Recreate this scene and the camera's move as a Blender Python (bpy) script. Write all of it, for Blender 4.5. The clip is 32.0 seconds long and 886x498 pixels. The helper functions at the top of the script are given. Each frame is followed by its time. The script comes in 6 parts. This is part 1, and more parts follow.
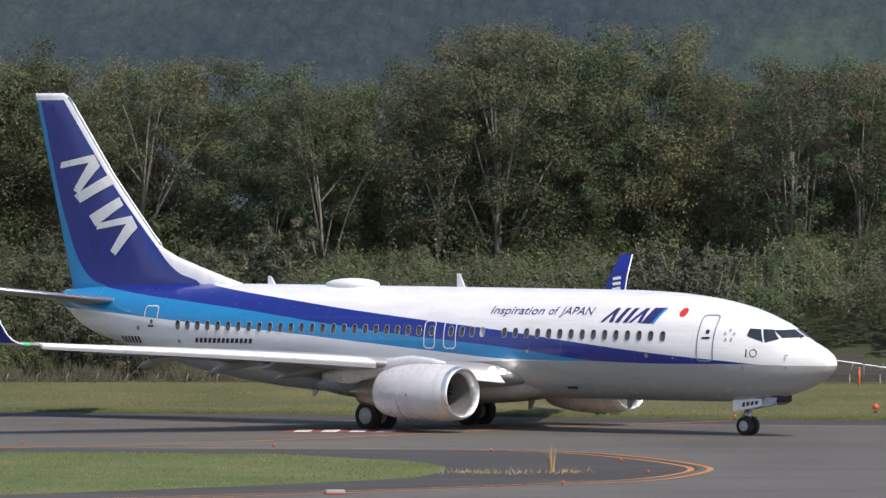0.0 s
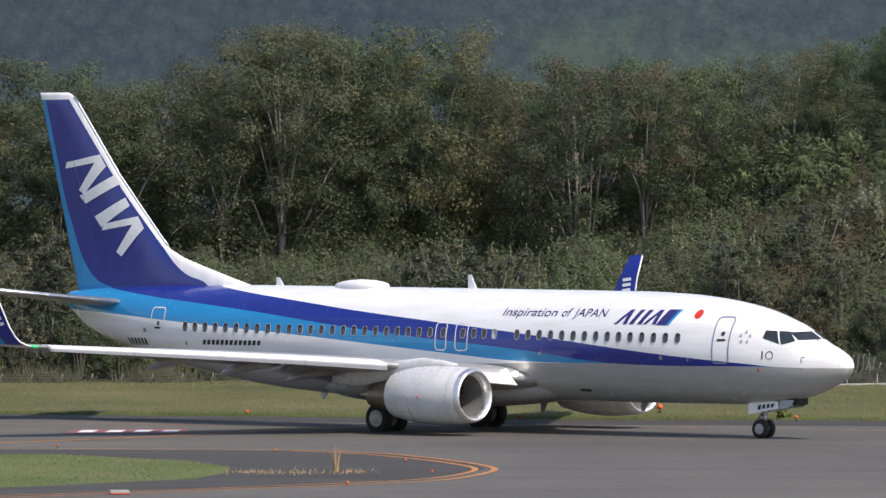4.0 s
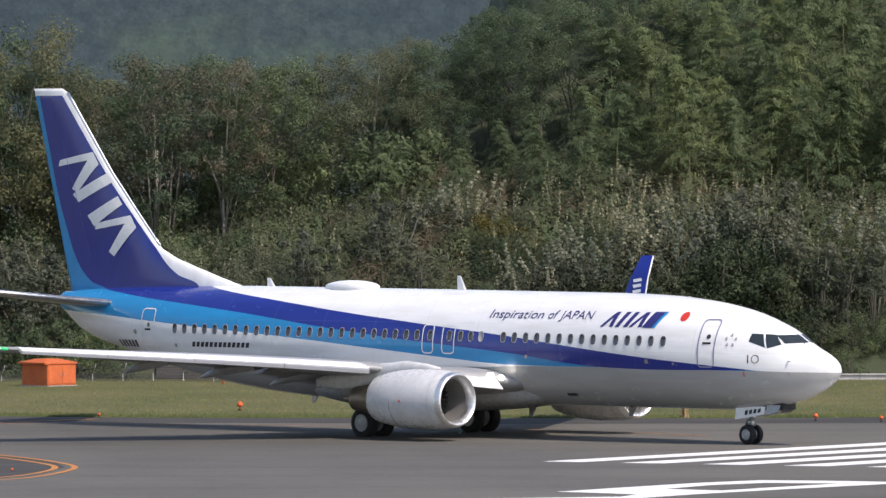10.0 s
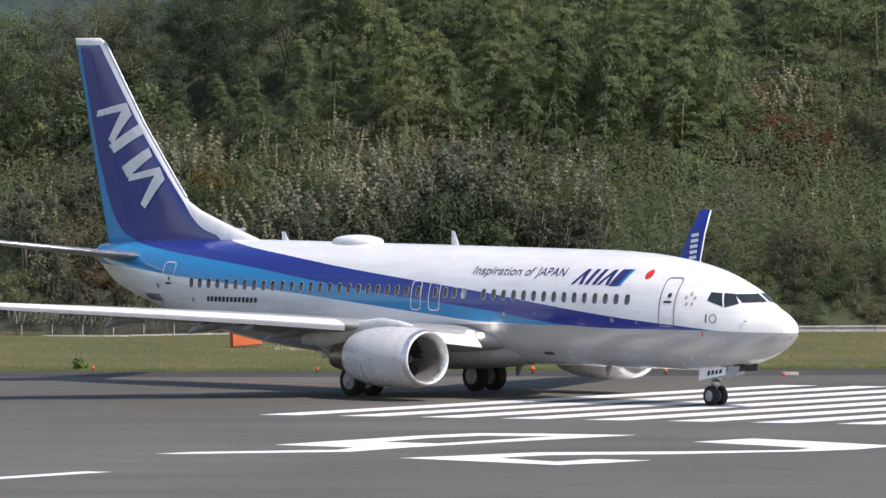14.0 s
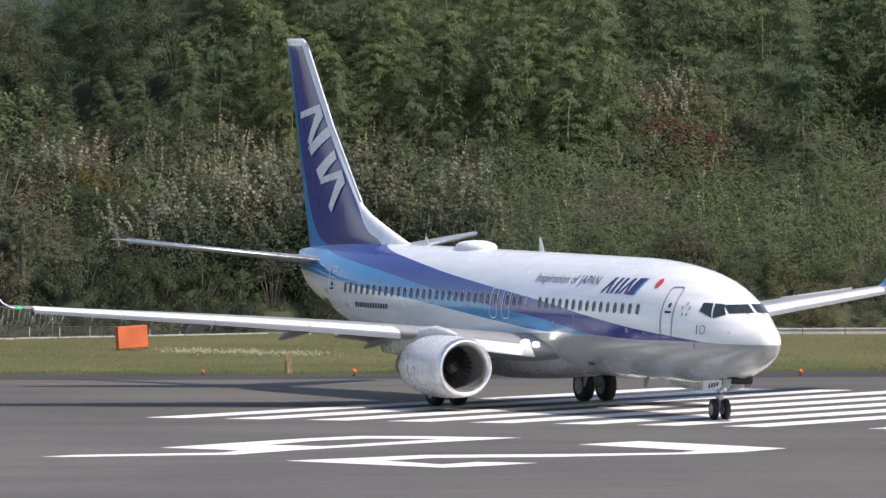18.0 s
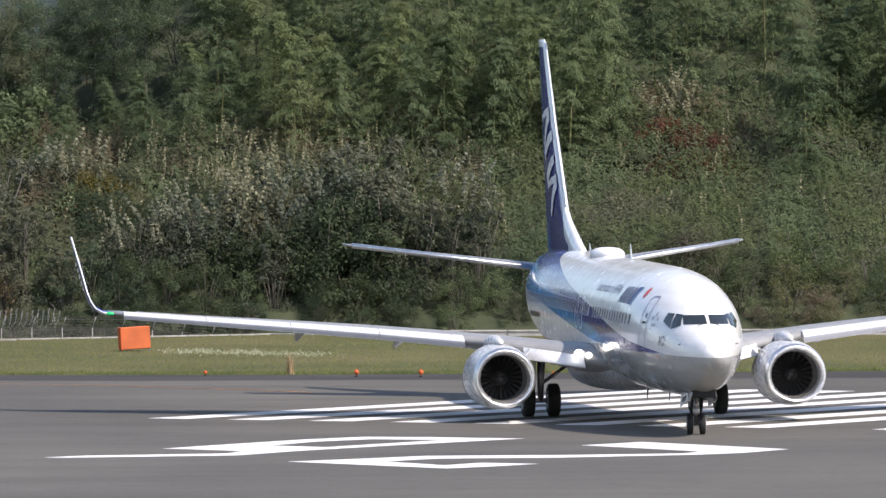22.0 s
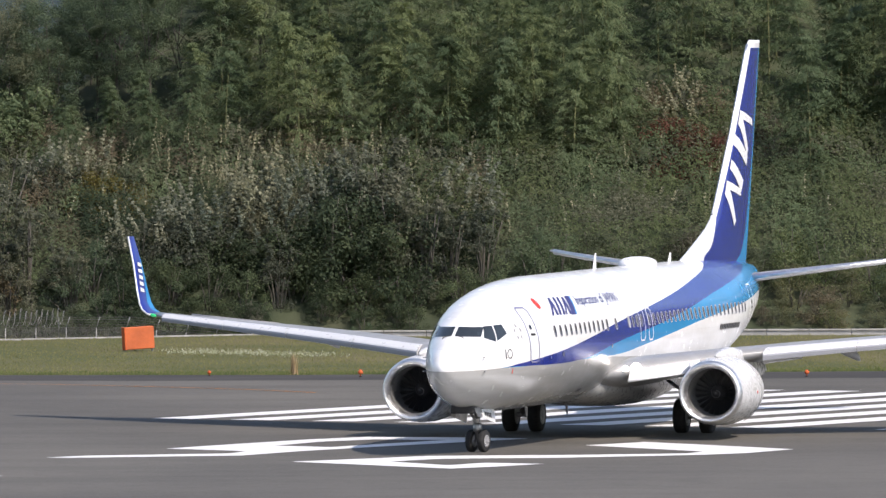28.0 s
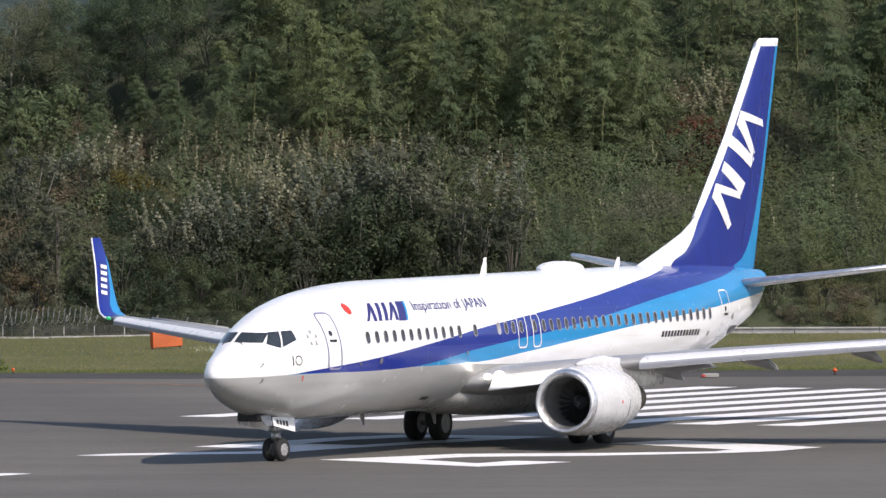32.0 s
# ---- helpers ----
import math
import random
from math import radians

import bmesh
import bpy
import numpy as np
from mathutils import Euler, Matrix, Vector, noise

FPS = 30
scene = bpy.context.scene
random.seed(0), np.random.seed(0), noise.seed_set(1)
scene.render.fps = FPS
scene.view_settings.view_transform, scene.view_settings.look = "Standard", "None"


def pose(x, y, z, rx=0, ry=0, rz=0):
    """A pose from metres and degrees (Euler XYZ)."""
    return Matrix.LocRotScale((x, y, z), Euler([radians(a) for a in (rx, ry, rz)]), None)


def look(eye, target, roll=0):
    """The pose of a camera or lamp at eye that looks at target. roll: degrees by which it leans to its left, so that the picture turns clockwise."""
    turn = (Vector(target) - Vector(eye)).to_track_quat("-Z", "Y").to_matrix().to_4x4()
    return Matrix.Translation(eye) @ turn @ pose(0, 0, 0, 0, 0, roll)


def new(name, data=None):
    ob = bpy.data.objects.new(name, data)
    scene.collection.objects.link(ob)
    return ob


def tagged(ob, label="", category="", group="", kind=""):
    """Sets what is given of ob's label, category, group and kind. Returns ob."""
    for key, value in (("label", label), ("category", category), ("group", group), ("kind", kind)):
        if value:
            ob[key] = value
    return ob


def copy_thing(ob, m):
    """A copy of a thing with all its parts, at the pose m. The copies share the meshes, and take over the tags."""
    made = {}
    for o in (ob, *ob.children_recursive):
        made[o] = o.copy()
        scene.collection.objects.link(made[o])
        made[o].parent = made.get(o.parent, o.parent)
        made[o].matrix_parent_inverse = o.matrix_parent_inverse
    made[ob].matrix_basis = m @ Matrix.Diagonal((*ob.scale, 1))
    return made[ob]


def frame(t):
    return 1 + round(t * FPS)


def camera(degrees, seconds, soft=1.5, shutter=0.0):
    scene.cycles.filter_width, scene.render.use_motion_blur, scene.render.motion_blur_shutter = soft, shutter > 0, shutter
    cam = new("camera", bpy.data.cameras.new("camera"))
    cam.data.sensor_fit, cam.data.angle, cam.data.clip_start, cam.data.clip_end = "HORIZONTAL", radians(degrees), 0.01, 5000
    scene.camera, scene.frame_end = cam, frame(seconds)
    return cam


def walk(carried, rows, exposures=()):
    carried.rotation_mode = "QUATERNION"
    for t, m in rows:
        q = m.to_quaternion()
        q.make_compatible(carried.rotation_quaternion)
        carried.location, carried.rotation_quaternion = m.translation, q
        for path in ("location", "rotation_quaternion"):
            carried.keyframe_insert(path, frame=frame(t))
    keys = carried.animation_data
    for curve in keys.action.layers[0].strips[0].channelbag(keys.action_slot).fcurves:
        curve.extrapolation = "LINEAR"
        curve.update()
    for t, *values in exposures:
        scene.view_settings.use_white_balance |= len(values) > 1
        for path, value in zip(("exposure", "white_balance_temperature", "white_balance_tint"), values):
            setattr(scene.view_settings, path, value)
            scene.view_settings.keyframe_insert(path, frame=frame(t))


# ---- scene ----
# camera on a tripod above the apron, panning with the aircraft
EYE_Z = 12.0


def aim(pan, tilt):
    return pose(0, 0, EYE_Z, 90 + tilt, 0, -pan) @ pose(0, 0, 0, 0, 0, -0.11)


cam = camera(5.578, 32.0, soft=1.4)
walk(cam, [
    (0, aim(-3.2638, -0.8808)),
    (0.5, aim(-3.0752, -0.8869)),
    (1, aim(-2.8911, -0.8862)),
    (1.5, aim(-2.6719, -0.8810)),
    (2, aim(-2.5191, -0.8804)),
    (2.5, aim(-2.4164, -0.8816)),
    (3, aim(-2.1863, -0.8790)),
    (3.5, aim(-2.0476, -0.8816)),
    (5.5, aim(-1.3420, -0.8845)),
    (6, aim(-1.1234, -0.8963)),
    (6.5, aim(-0.7721, -0.8955)),
    (7, aim(-0.5785, -0.8850)),
    (7.5, aim(-0.4934, -0.8925)),
    (8, aim(-0.1098, -0.8931)),
    (8.5, aim(0.1583, -0.8900)),
    (9, aim(0.3342, -0.8945)),
    (9.5, aim(0.4477, -0.8936)),
    (10, aim(0.7427, -0.9011)),
    (10.5, aim(1.0376, -0.9002)),
    (11, aim(1.2470, -1.0896)),
    (11.5, aim(1.3985, -1.2079)),
    (12, aim(1.7598, -1.2081)),
    (12.5, aim(1.9606, -1.2121)),
    (13, aim(2.1879, -1.2053)),
    (13.5, aim(2.3867, -1.2026)),
    (15.5, aim(2.6854, -1.1899)),
    (16, aim(2.6931, -1.1883)),
    (16.5, aim(2.6821, -1.1846)),
    (17, aim(2.9015, -1.1866)),
    (17.5, aim(3.0619, -1.1836)),
    (18, aim(3.2448, -1.1838)),
    (18.5, aim(3.2634, -1.1822)),
    (19, aim(3.2606, -1.1850)),
    (19.5, aim(3.2489, -1.1834)),
    (20, aim(3.2507, -1.1835)),
    (20.5, aim(3.2441, -1.1860)),
    (21, aim(3.2711, -1.1796)),
    (21.5, aim(3.2396, -1.1772)),
    (22, aim(3.2292, -1.1785)),
    (22.5, aim(3.2180, -1.1790)),
    (23, aim(3.2024, -1.1808)),
    (23.5, aim(3.2127, -1.1837)),
    (24, aim(3.2071, -1.1780)),
    (24.5, aim(3.1963, -1.1738)),
    (25, aim(3.2061, -1.1818)),
    (25.5, aim(3.2065, -1.1788)),
    (27.5, aim(3.1962, -1.1805)),
    (28, aim(3.2043, -1.1782)),
    (28.5, aim(3.2024, -1.1802)),
    (29, aim(3.1990, -1.1822)),
    (29.5, aim(3.1929, -1.1827)),
    (30, aim(3.1855, -1.1761)),
    (30.5, aim(3.1807, -1.1790)),
    (31, aim(3.1912, -1.1759)),
    (31.5, aim(3.1440, -1.1869)),
    (32, aim(3.0278, -1.1904)),
], exposures=((0, 0.31, 6850, 16), (9, 0.39, 6850, 16), (16, 0.39, 6850, 16), (19, 0.48, 6850, 16), (23, 0.57, 6850, 16), (25.5, 0.57, 6850, 16), (29, 0.34, 6850, 16), (32, 0.24, 6850, 16)))

# light: a high clear sky, sun behind the camera's right shoulder
SUN_EL, SUN_AZ = 47.0, 137.0
world = bpy.data.worlds.new("sky")
scene.world = world
world.use_nodes = True
wn = world.node_tree.nodes
sky = wn.new("ShaderNodeTexSky")
sky.sky_type = "NISHITA"
sky.sun_disc = False
sky.sun_elevation, sky.sun_rotation = radians(SUN_EL), radians(SUN_AZ)
world.node_tree.links.new(sky.outputs[0], wn["Background"].inputs[0])
wn["Background"].inputs[1].default_value = 0.14
sun = new("sun", bpy.data.lights.new("sun", "SUN"))
sun.data.energy, sun.data.angle, sun.data.color = 3.7, radians(0.55), (1.0, 0.95, 0.88)
to_sun = Vector((math.sin(radians(SUN_AZ)) * math.cos(radians(SUN_EL)), math.cos(radians(SUN_AZ)) * math.cos(radians(SUN_EL)), math.sin(radians(SUN_EL))))
sun.matrix_world = look(to_sun * 300, (0, 0, 0))


# ---- materials ----
class Nodes:
    """A small wrapper to write node materials in few lines."""

    def __init__(self, name, rough=0.6, metal=0.0, spec=0.5):
        self.mat = bpy.data.materials.new(name)
        self.mat.use_nodes = True
        self.tree = self.mat.node_tree
        self.bsdf = self.tree.nodes["Principled BSDF"]
        self.bsdf.inputs["Roughness"].default_value = rough
        self.bsdf.inputs["Metallic"].default_value = metal
        self.bsdf.inputs["Specular IOR Level"].default_value = spec
        self.coord = self.tree.nodes.new("ShaderNodeTexCoord").outputs["Object"]

    def node(self, kind, **inputs):
        n = self.tree.nodes.new(kind)
        for key, value in inputs.items():
            self.put(n.inputs[key.replace("_", " ")], value)
        return n

    def put(self, socket, value):
        if isinstance(value, bpy.types.NodeSocket):
            self.tree.links.new(value, socket)
        else:
            socket.default_value = value

    def math(self, op, a, b=0.0, clamp=False):
        n = self.tree.nodes.new("ShaderNodeMath")
        n.operation, n.use_clamp = op, clamp
        self.put(n.inputs[0], a)
        self.put(n.inputs[1], b)
        return n.outputs[0]

    def noise(self, scale, detail=4.0, vector=None, rough=0.55):
        return self.node("ShaderNodeTexNoise", Vector=vector or self.coord, Scale=scale, Detail=detail, Roughness=rough).outputs["Fac"]

    def ramp(self, fac, *stops):
        n = self.tree.nodes.new("ShaderNodeValToRGB")
        self.put(n.inputs[0], fac)
        while len(n.color_ramp.elements) < len(stops):
            n.color_ramp.elements.new(0.5)
        for e, (p, c) in zip(n.color_ramp.elements, stops):
            e.position, e.color = p, (*c, 1) if len(c) == 3 else c
        return n.outputs[0]

    def mix(self, fac, a, b, blend="MIX"):
        n = self.tree.nodes.new("ShaderNodeMix")
        n.data_type, n.blend_type = "RGBA", blend
        self.put(n.inputs[0], fac)
        self.put(n.inputs[6], a if isinstance(a, bpy.types.NodeSocket) else (*a, 1))
        self.put(n.inputs[7], b if isinstance(b, bpy.types.NodeSocket) else (*b, 1))
        return n.outputs[2]

    def stretch(self, sx, sy, sz):
        n = self.tree.nodes.new("ShaderNodeMapping")
        self.put(n.inputs[0], self.coord)
        n.inputs["Scale"].default_value = (sx, sy, sz)
        return n.outputs[0]

    def axes(self):
        return self.node("ShaderNodeSeparateXYZ", Vector=self.coord).outputs

    def curve(self, value, lo, hi, points, low, high):
        """A smooth function of value through points, given in its own units."""
        n = self.tree.nodes.new("ShaderNodeFloatCurve")
        self.put(n.inputs["Value"], self.math("DIVIDE", self.math("SUBTRACT", value, lo), hi - lo, True))
        line = n.mapping.curves[0]
        pts = [((x - lo) / (hi - lo), (y - low) / (high - low)) for x, y in points]
        for i, (x, y) in enumerate(pts):
            if i < 2:
                line.points[i].location = (x, y)
            else:
                line.points.new(x, y)
        n.mapping.update()
        return self.math("ADD", self.math("MULTIPLY", n.outputs[0], high - low), low)

    def color(self, value):
        self.put(self.bsdf.inputs["Base Color"], value if isinstance(value, bpy.types.NodeSocket) else (*value, 1))
        return self

    def rough(self, value):
        self.put(self.bsdf.inputs["Roughness"], value)
        return self

    def bump(self, height, strength=0.3, distance=0.02):
        n = self.node("ShaderNodeBump", Height=height, Strength=strength, Distance=distance)
        self.put(self.bsdf.inputs["Normal"], n.outputs[0])
        return self


def paint(name, color, rough=0.35, metal=0.0, dirt=0.12):
    n = Nodes(name, rough, metal)
    grime = n.ramp(n.noise(1.7, 5), (0.35, (1 - dirt,) * 3), (0.7, (1, 1, 1)))
    fine = n.ramp(n.noise(23, 3), (0.3, (1 - dirt * 0.5,) * 3), (0.7, (1, 1, 1)))
    n.color(n.mix(1.0, n.mix(1.0, color, grime, "MULTIPLY"), fine, "MULTIPLY"))
    n.rough(n.ramp(n.noise(6, 3), (0.3, (rough * 0.8,) * 3), (0.8, (min(1, rough * 1.3),) * 3)))
    return n.mat


WHITE, BLUE, CYAN, GREY = (0.82, 0.83, 0.84), (0.013, 0.029, 0.245), (0.008, 0.25, 0.55), (0.38, 0.385, 0.38)


def livery_material():
    """White over grey fuselage with the two blue bands that sweep up into the fin."""
    n = Nodes("fuselage_paint", 0.22)
    x, y, z = n.axes()
    top = n.curve(x, -36, 5, [(-36, 6.4), (-29, 5.95), (-26.6, 5.42), (-25, 5.22), (-21.6, 4.86), (-18.5, 4.53), (-14.1, 4.12), (-9.9, 3.74), (-7.1, 3.43), (-3.1, 3.03), (0.5, 2.73), (1.4, 2.65), (5, 2.63)], 0, 8)
    mid = n.curve(x, -36, 5, [(-36, 5.6), (-31.6, 5.19), (-29.2, 4.95), (-25.8, 4.66), (-22.7, 4.36), (-19.7, 4.02), (-15.4, 3.59), (-11.2, 3.25), (-9.3, 3.08), (-7.2, 2.83), (-5.6, 2.70), (1.4, 2.66), (5, 2.66)], 0, 8)
    low = n.curve(x, -36, 5, [(-36, 4.5), (-30.4, 4.22), (-28.3, 4.08), (-25.4, 3.88), (-21, 3.58), (-16.8, 3.24), (-12.6, 2.90), (-10.6, 2.75), (-8.5, 2.70), (-4.5, 2.69), (1.4, 2.64), (5, 2.64)], 0, 8)
    belly = n.curve(x, -36, 5, [(-36, 3.6), (-28, 2.6), (-20, 2.45), (-12, 2.6), (-8, 2.69), (-1.9, 2.68), (1.6, 2.635), (3.7, 2.60), (5, 2.60)], 0, 8)
    base = n.mix(n.math("GREATER_THAN", z, belly), GREY, WHITE)
    base = n.mix(n.math("GREATER_THAN", z, low), base, CYAN)
    base = n.mix(n.math("GREATER_THAN", z, mid), base, BLUE)
    base = n.mix(n.math("GREATER_THAN", z, top), base, WHITE)
    # frames and lap joints every half metre, rain streaks and soot
    seams = n.math("LESS_THAN", n.math("ABSOLUTE", n.math("SUBTRACT", n.math("FRACT", n.math("DIVIDE", x, 2.54)), 0.5)), 0.004)
    laps = n.math("LESS_THAN", n.math("ABSOLUTE", n.math("SUBTRACT", n.math("FRACT", n.math("DIVIDE", z, 0.93)), 0.5)), 0.007)
    lines = n.math("MULTIPLY", n.math("MAXIMUM", seams, laps), 0.16)
    streak = n.ramp(n.noise(1.0, 5, n.stretch(0.5, 1, 3.2)), (0.3, (0.88, 0.87, 0.85)), (0.62, (1, 1, 1)))
    base = n.mix(1.0, base, streak, "MULTIPLY")
    base = n.mix(lines, base, (0.25, 0.25, 0.27))
    n.color(base)
    n.rough(n.ramp(n.noise(2.5, 4), (0.3, (0.16,) * 3), (0.75, (0.30,) * 3)))
    n.bump(n.noise(1.3, 2, n.stretch(2.0, 1, 2.4)), 0.05, 0.05)
    n.bsdf.inputs["Coat Weight"].default_value = 0.4
    n.bsdf.inputs["Coat Roughness"].default_value = 0.08
    return n.mat


def fin_material():
    n = Nodes("fin_paint", 0.25)
    x, y, z = n.axes()
    white = n.curve(z, 4, 14, [(4, -26.0), (5.40, -26.89), (5.75, -27.91), (6.11, -28.5), (6.67, -29.12), (7.54, -29.97), (9.13, -31.45), (10.98, -32.94), (12.35, -34.01), (14, -35.3)], -36, -24)
    cyan = n.curve(z, 4, 14, [(4, -30.6), (5.23, -31.9), (5.43, -32.55), (5.86, -33.12), (6.49, -33.55), (7.56, -34.0), (8.6, -34.38), (10.4, -34.85), (12.44, -35.38), (14, -35.8)], -36, -24)
    base = n.mix(n.math("GREATER_THAN", x, white), BLUE, WHITE)
    base = n.mix(n.math("LESS_THAN", x, cyan), base, CYAN)
    base = n.mix(n.math("GREATER_THAN", z, 12.49), base, WHITE)
    base = n.mix(1.0, base, n.ramp(n.noise(1.1, 5, n.stretch(2.5, 1, 0.6)), (0.3, (0.86,) * 3), (0.65, (1, 1, 1))), "MULTIPLY")
    n.color(base)
    n.bump(n.noise(1.1, 2), 0.05, 0.05)
    n.bsdf.inputs["Coat Weight"].default_value = 0.4
    return n.mat


def winglet_material():
    n = Nodes("winglet_paint", 0.28)
    x, y, z = n.axes()
    back = n.curve(z, 3, 7, [(3, -21.2), (3.9, -21.4), (4.4, -21.7), (5, -21.88), (6.2, -22.1), (7, -22.3)], -24, -18)
    base = n.mix(n.math("LESS_THAN", x, back), BLUE, CYAN)
    base = n.mix(n.math("LESS_THAN", z, 3.62), base, (0.52, 0.53, 0.54))
    n.color(n.mix(1.0, base, n.ramp(n.noise(3, 4), (0.3, (0.86,) * 3), (0.7, (1, 1, 1))), "MULTIPLY"))
    return n.mat


def tarmac_material():
    """Worn grooved asphalt with tyre rubber, patched strips and old seal lines."""
    n = Nodes("asphalt", 0.85)
    grain = n.noise(9.0, 6)
    fine = n.ramp(n.noise(60, 3), (0.3, (0.82,) * 3), (0.75, (1.12,) * 3))
    broad = n.ramp(n.noise(0.05, 4, n.stretch(1, 0.35, 1)), (0.34, (0.086, 0.0805, 0.069)), (0.5, (0.108, 0.1010, 0.086)), (0.68, (0.129, 0.1205, 0.102)))
    streak = n.ramp(n.noise(0.16, 5, n.stretch(0.35, 1.5, 1)), (0.32, (0.80,) * 3), (0.6, (1.06,) * 3))
    spots = n.ramp(n.noise(0.9, 3), (0.30, (0.86,) * 3), (0.5, (1, 1, 1)))
    n.color(n.mix(1.0, n.mix(1.0, n.mix(1.0, broad, streak, "MULTIPLY"), spots, "MULTIPLY"), fine, "MULTIPLY"))
    n.rough(n.ramp(grain, (0.3, (0.72,) * 3), (0.7, (0.92,) * 3)))
    n.bump(grain, 0.35, 0.01)
    return n.mat


def shoulder_material(name="old_asphalt", f=1.0):
    n = Nodes(name, 0.9)
    c = n.ramp(n.noise(0.25, 6, n.stretch(0.5, 1.4, 1)), (0.3, (0.026 * f, 0.0245 * f, 0.0225 * f)), (0.55, (0.045 * f, 0.0415 * f, 0.037 * f)), (0.75, (0.070 * f, 0.064 * f, 0.056 * f)))
    n.color(n.mix(1.0, c, n.ramp(n.noise(30, 3), (0.3, (0.8,) * 3), (0.7, (1.15,) * 3)), "MULTIPLY"))
    n.bump(n.noise(9, 5), 0.4, 0.012)
    return n.mat


def marking_material(name, color, wear=0.5):
    n = Nodes(name, 0.6)
    chips = n.ramp(n.noise(3.0, 8, n.stretch(1, 0.5, 1), 0.7), (0.36, (0, 0, 0)), (0.5, (1, 1, 1)))
    dark = tuple(0.35 * c + 0.05 for c in color)
    tone = n.mix(n.ramp(n.noise(0.4, 3), (0.35, (0.12,) * 3), (0.7, (0, 0, 0))), color, dark)
    n.color(n.mix(n.math("MULTIPLY", n.math("SUBTRACT", 1.0, chips), wear), tone, dark))
    n.bump(n.noise(25, 3), 0.2, 0.005)
    return n.mat


def grass_material(name, dark, mid, dry, scale=0.35):
    n = Nodes(name, 0.85, spec=0.2)
    c = n.ramp(n.noise(scale, 6, n.stretch(1, 0.6, 1)), (0.32, dark), (0.5, mid), (0.70, dry))
    n.color(n.mix(1.0, c, n.ramp(n.noise(9, 4), (0.3, (0.86,) * 3), (0.7, (1.10,) * 3)), "MULTIPLY"))
    n.bump(n.noise(6, 4), 0.2, 0.05)
    return n.mat


def leaf_material(name, dark, mid, light, gloss=0.7, patch=0.45, spread=1.0, single=True):
    """Leaves: each leaf its own tone, plants vary among themselves, light passes through a little."""
    n = Nodes(name, gloss, spec=0.2)
    rnd = n.tree.nodes.new("ShaderNodeNewGeometry").outputs["Random Per Island"]
    tone = n.ramp(rnd, (0.0, dark), (0.55, mid), (1.0, light))
    if single:
        own = n.tree.nodes.new("ShaderNodeObjectInfo").outputs["Random"]
        tone = n.mix(1.0, tone, n.ramp(own, (0.0, (0.66, 0.72, 0.70)), (0.5, (1.0, 1.0, 1.0)), (1.0, (1.30, 1.20, 1.02))), "MULTIPLY")
    clumps = n.ramp(n.noise(patch, 3), (0.3, (1 - 0.14 * spread, 1 - 0.10 * spread, 1 - 0.12 * spread)), (0.7, (1 + 0.14 * spread, 1 + 0.11 * spread, 1 + 0.06 * spread)))
    tone = n.mix(1.0, tone, clumps, "MULTIPLY")
    n.color(tone)
    trans = n.node("ShaderNodeBsdfTranslucent", Color=tone)
    both = n.node("ShaderNodeMixShader", Fac=0.52)
    n.tree.links.new(n.bsdf.outputs[0], both.inputs[1])
    n.tree.links.new(trans.outputs[0], both.inputs[2])
    n.tree.links.new(both.outputs[0], n.tree.nodes["Material Output"].inputs[0])
    return n.mat


def bark_material(name, dark, light):
    n = Nodes(name, 0.9, spec=0.2)
    n.color(n.ramp(n.noise(5, 6, n.stretch(1, 1, 0.25)), (0.3, dark), (0.7, light)))
    n.bump(n.noise(12, 4, n.stretch(1, 1, 0.2)), 0.5, 0.03)
    return n.mat


def far_hill_material():
    """Wooded slopes far off: tree crowns as cells, distance haze put into the base colours."""
    n = Nodes("far_woods", 0.95, spec=0.05)
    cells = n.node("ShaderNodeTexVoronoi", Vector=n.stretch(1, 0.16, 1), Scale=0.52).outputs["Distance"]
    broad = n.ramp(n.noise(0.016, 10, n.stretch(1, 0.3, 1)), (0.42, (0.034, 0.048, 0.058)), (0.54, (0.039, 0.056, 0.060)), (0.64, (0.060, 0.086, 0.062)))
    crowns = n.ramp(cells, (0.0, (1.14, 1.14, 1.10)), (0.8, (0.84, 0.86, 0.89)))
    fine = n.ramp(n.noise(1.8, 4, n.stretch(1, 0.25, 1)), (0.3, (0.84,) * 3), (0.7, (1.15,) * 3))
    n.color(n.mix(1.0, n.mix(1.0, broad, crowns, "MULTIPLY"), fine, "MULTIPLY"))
    n.bump(n.noise(0.3, 5, n.stretch(1, 0.2, 1)), 0.6, 1.0)
    return n.mat


def glass_dark(name, tint):
    n = Nodes(name, 0.06, spec=0.8)
    n.color(n.ramp(n.noise(3, 3), (0.3, tint), (0.7, tuple(c * 1.5 for c in tint))))
    return n.mat


def lamp_material(name, color, strength):
    n = Nodes(name, 0.2)
    n.color(color)
    n.bsdf.inputs["Emission Color"].default_value = (*color, 1)
    n.bsdf.inputs["Emission Strength"].default_value = strength
    return n.mat


def metal(name, color, rough):
    n = Nodes(name, rough, 1.0)
    n.color(n.mix(1.0, color, n.ramp(n.noise(4, 5, n.stretch(1, 1, 3)), (0.3, (0.78,) * 3), (0.7, (1, 1, 1))), "MULTIPLY"))
    n.rough(n.ramp(n.noise(9, 4), (0.3, (rough * 0.7,) * 3), (0.7, (rough * 1.4,) * 3)))
    return n.mat


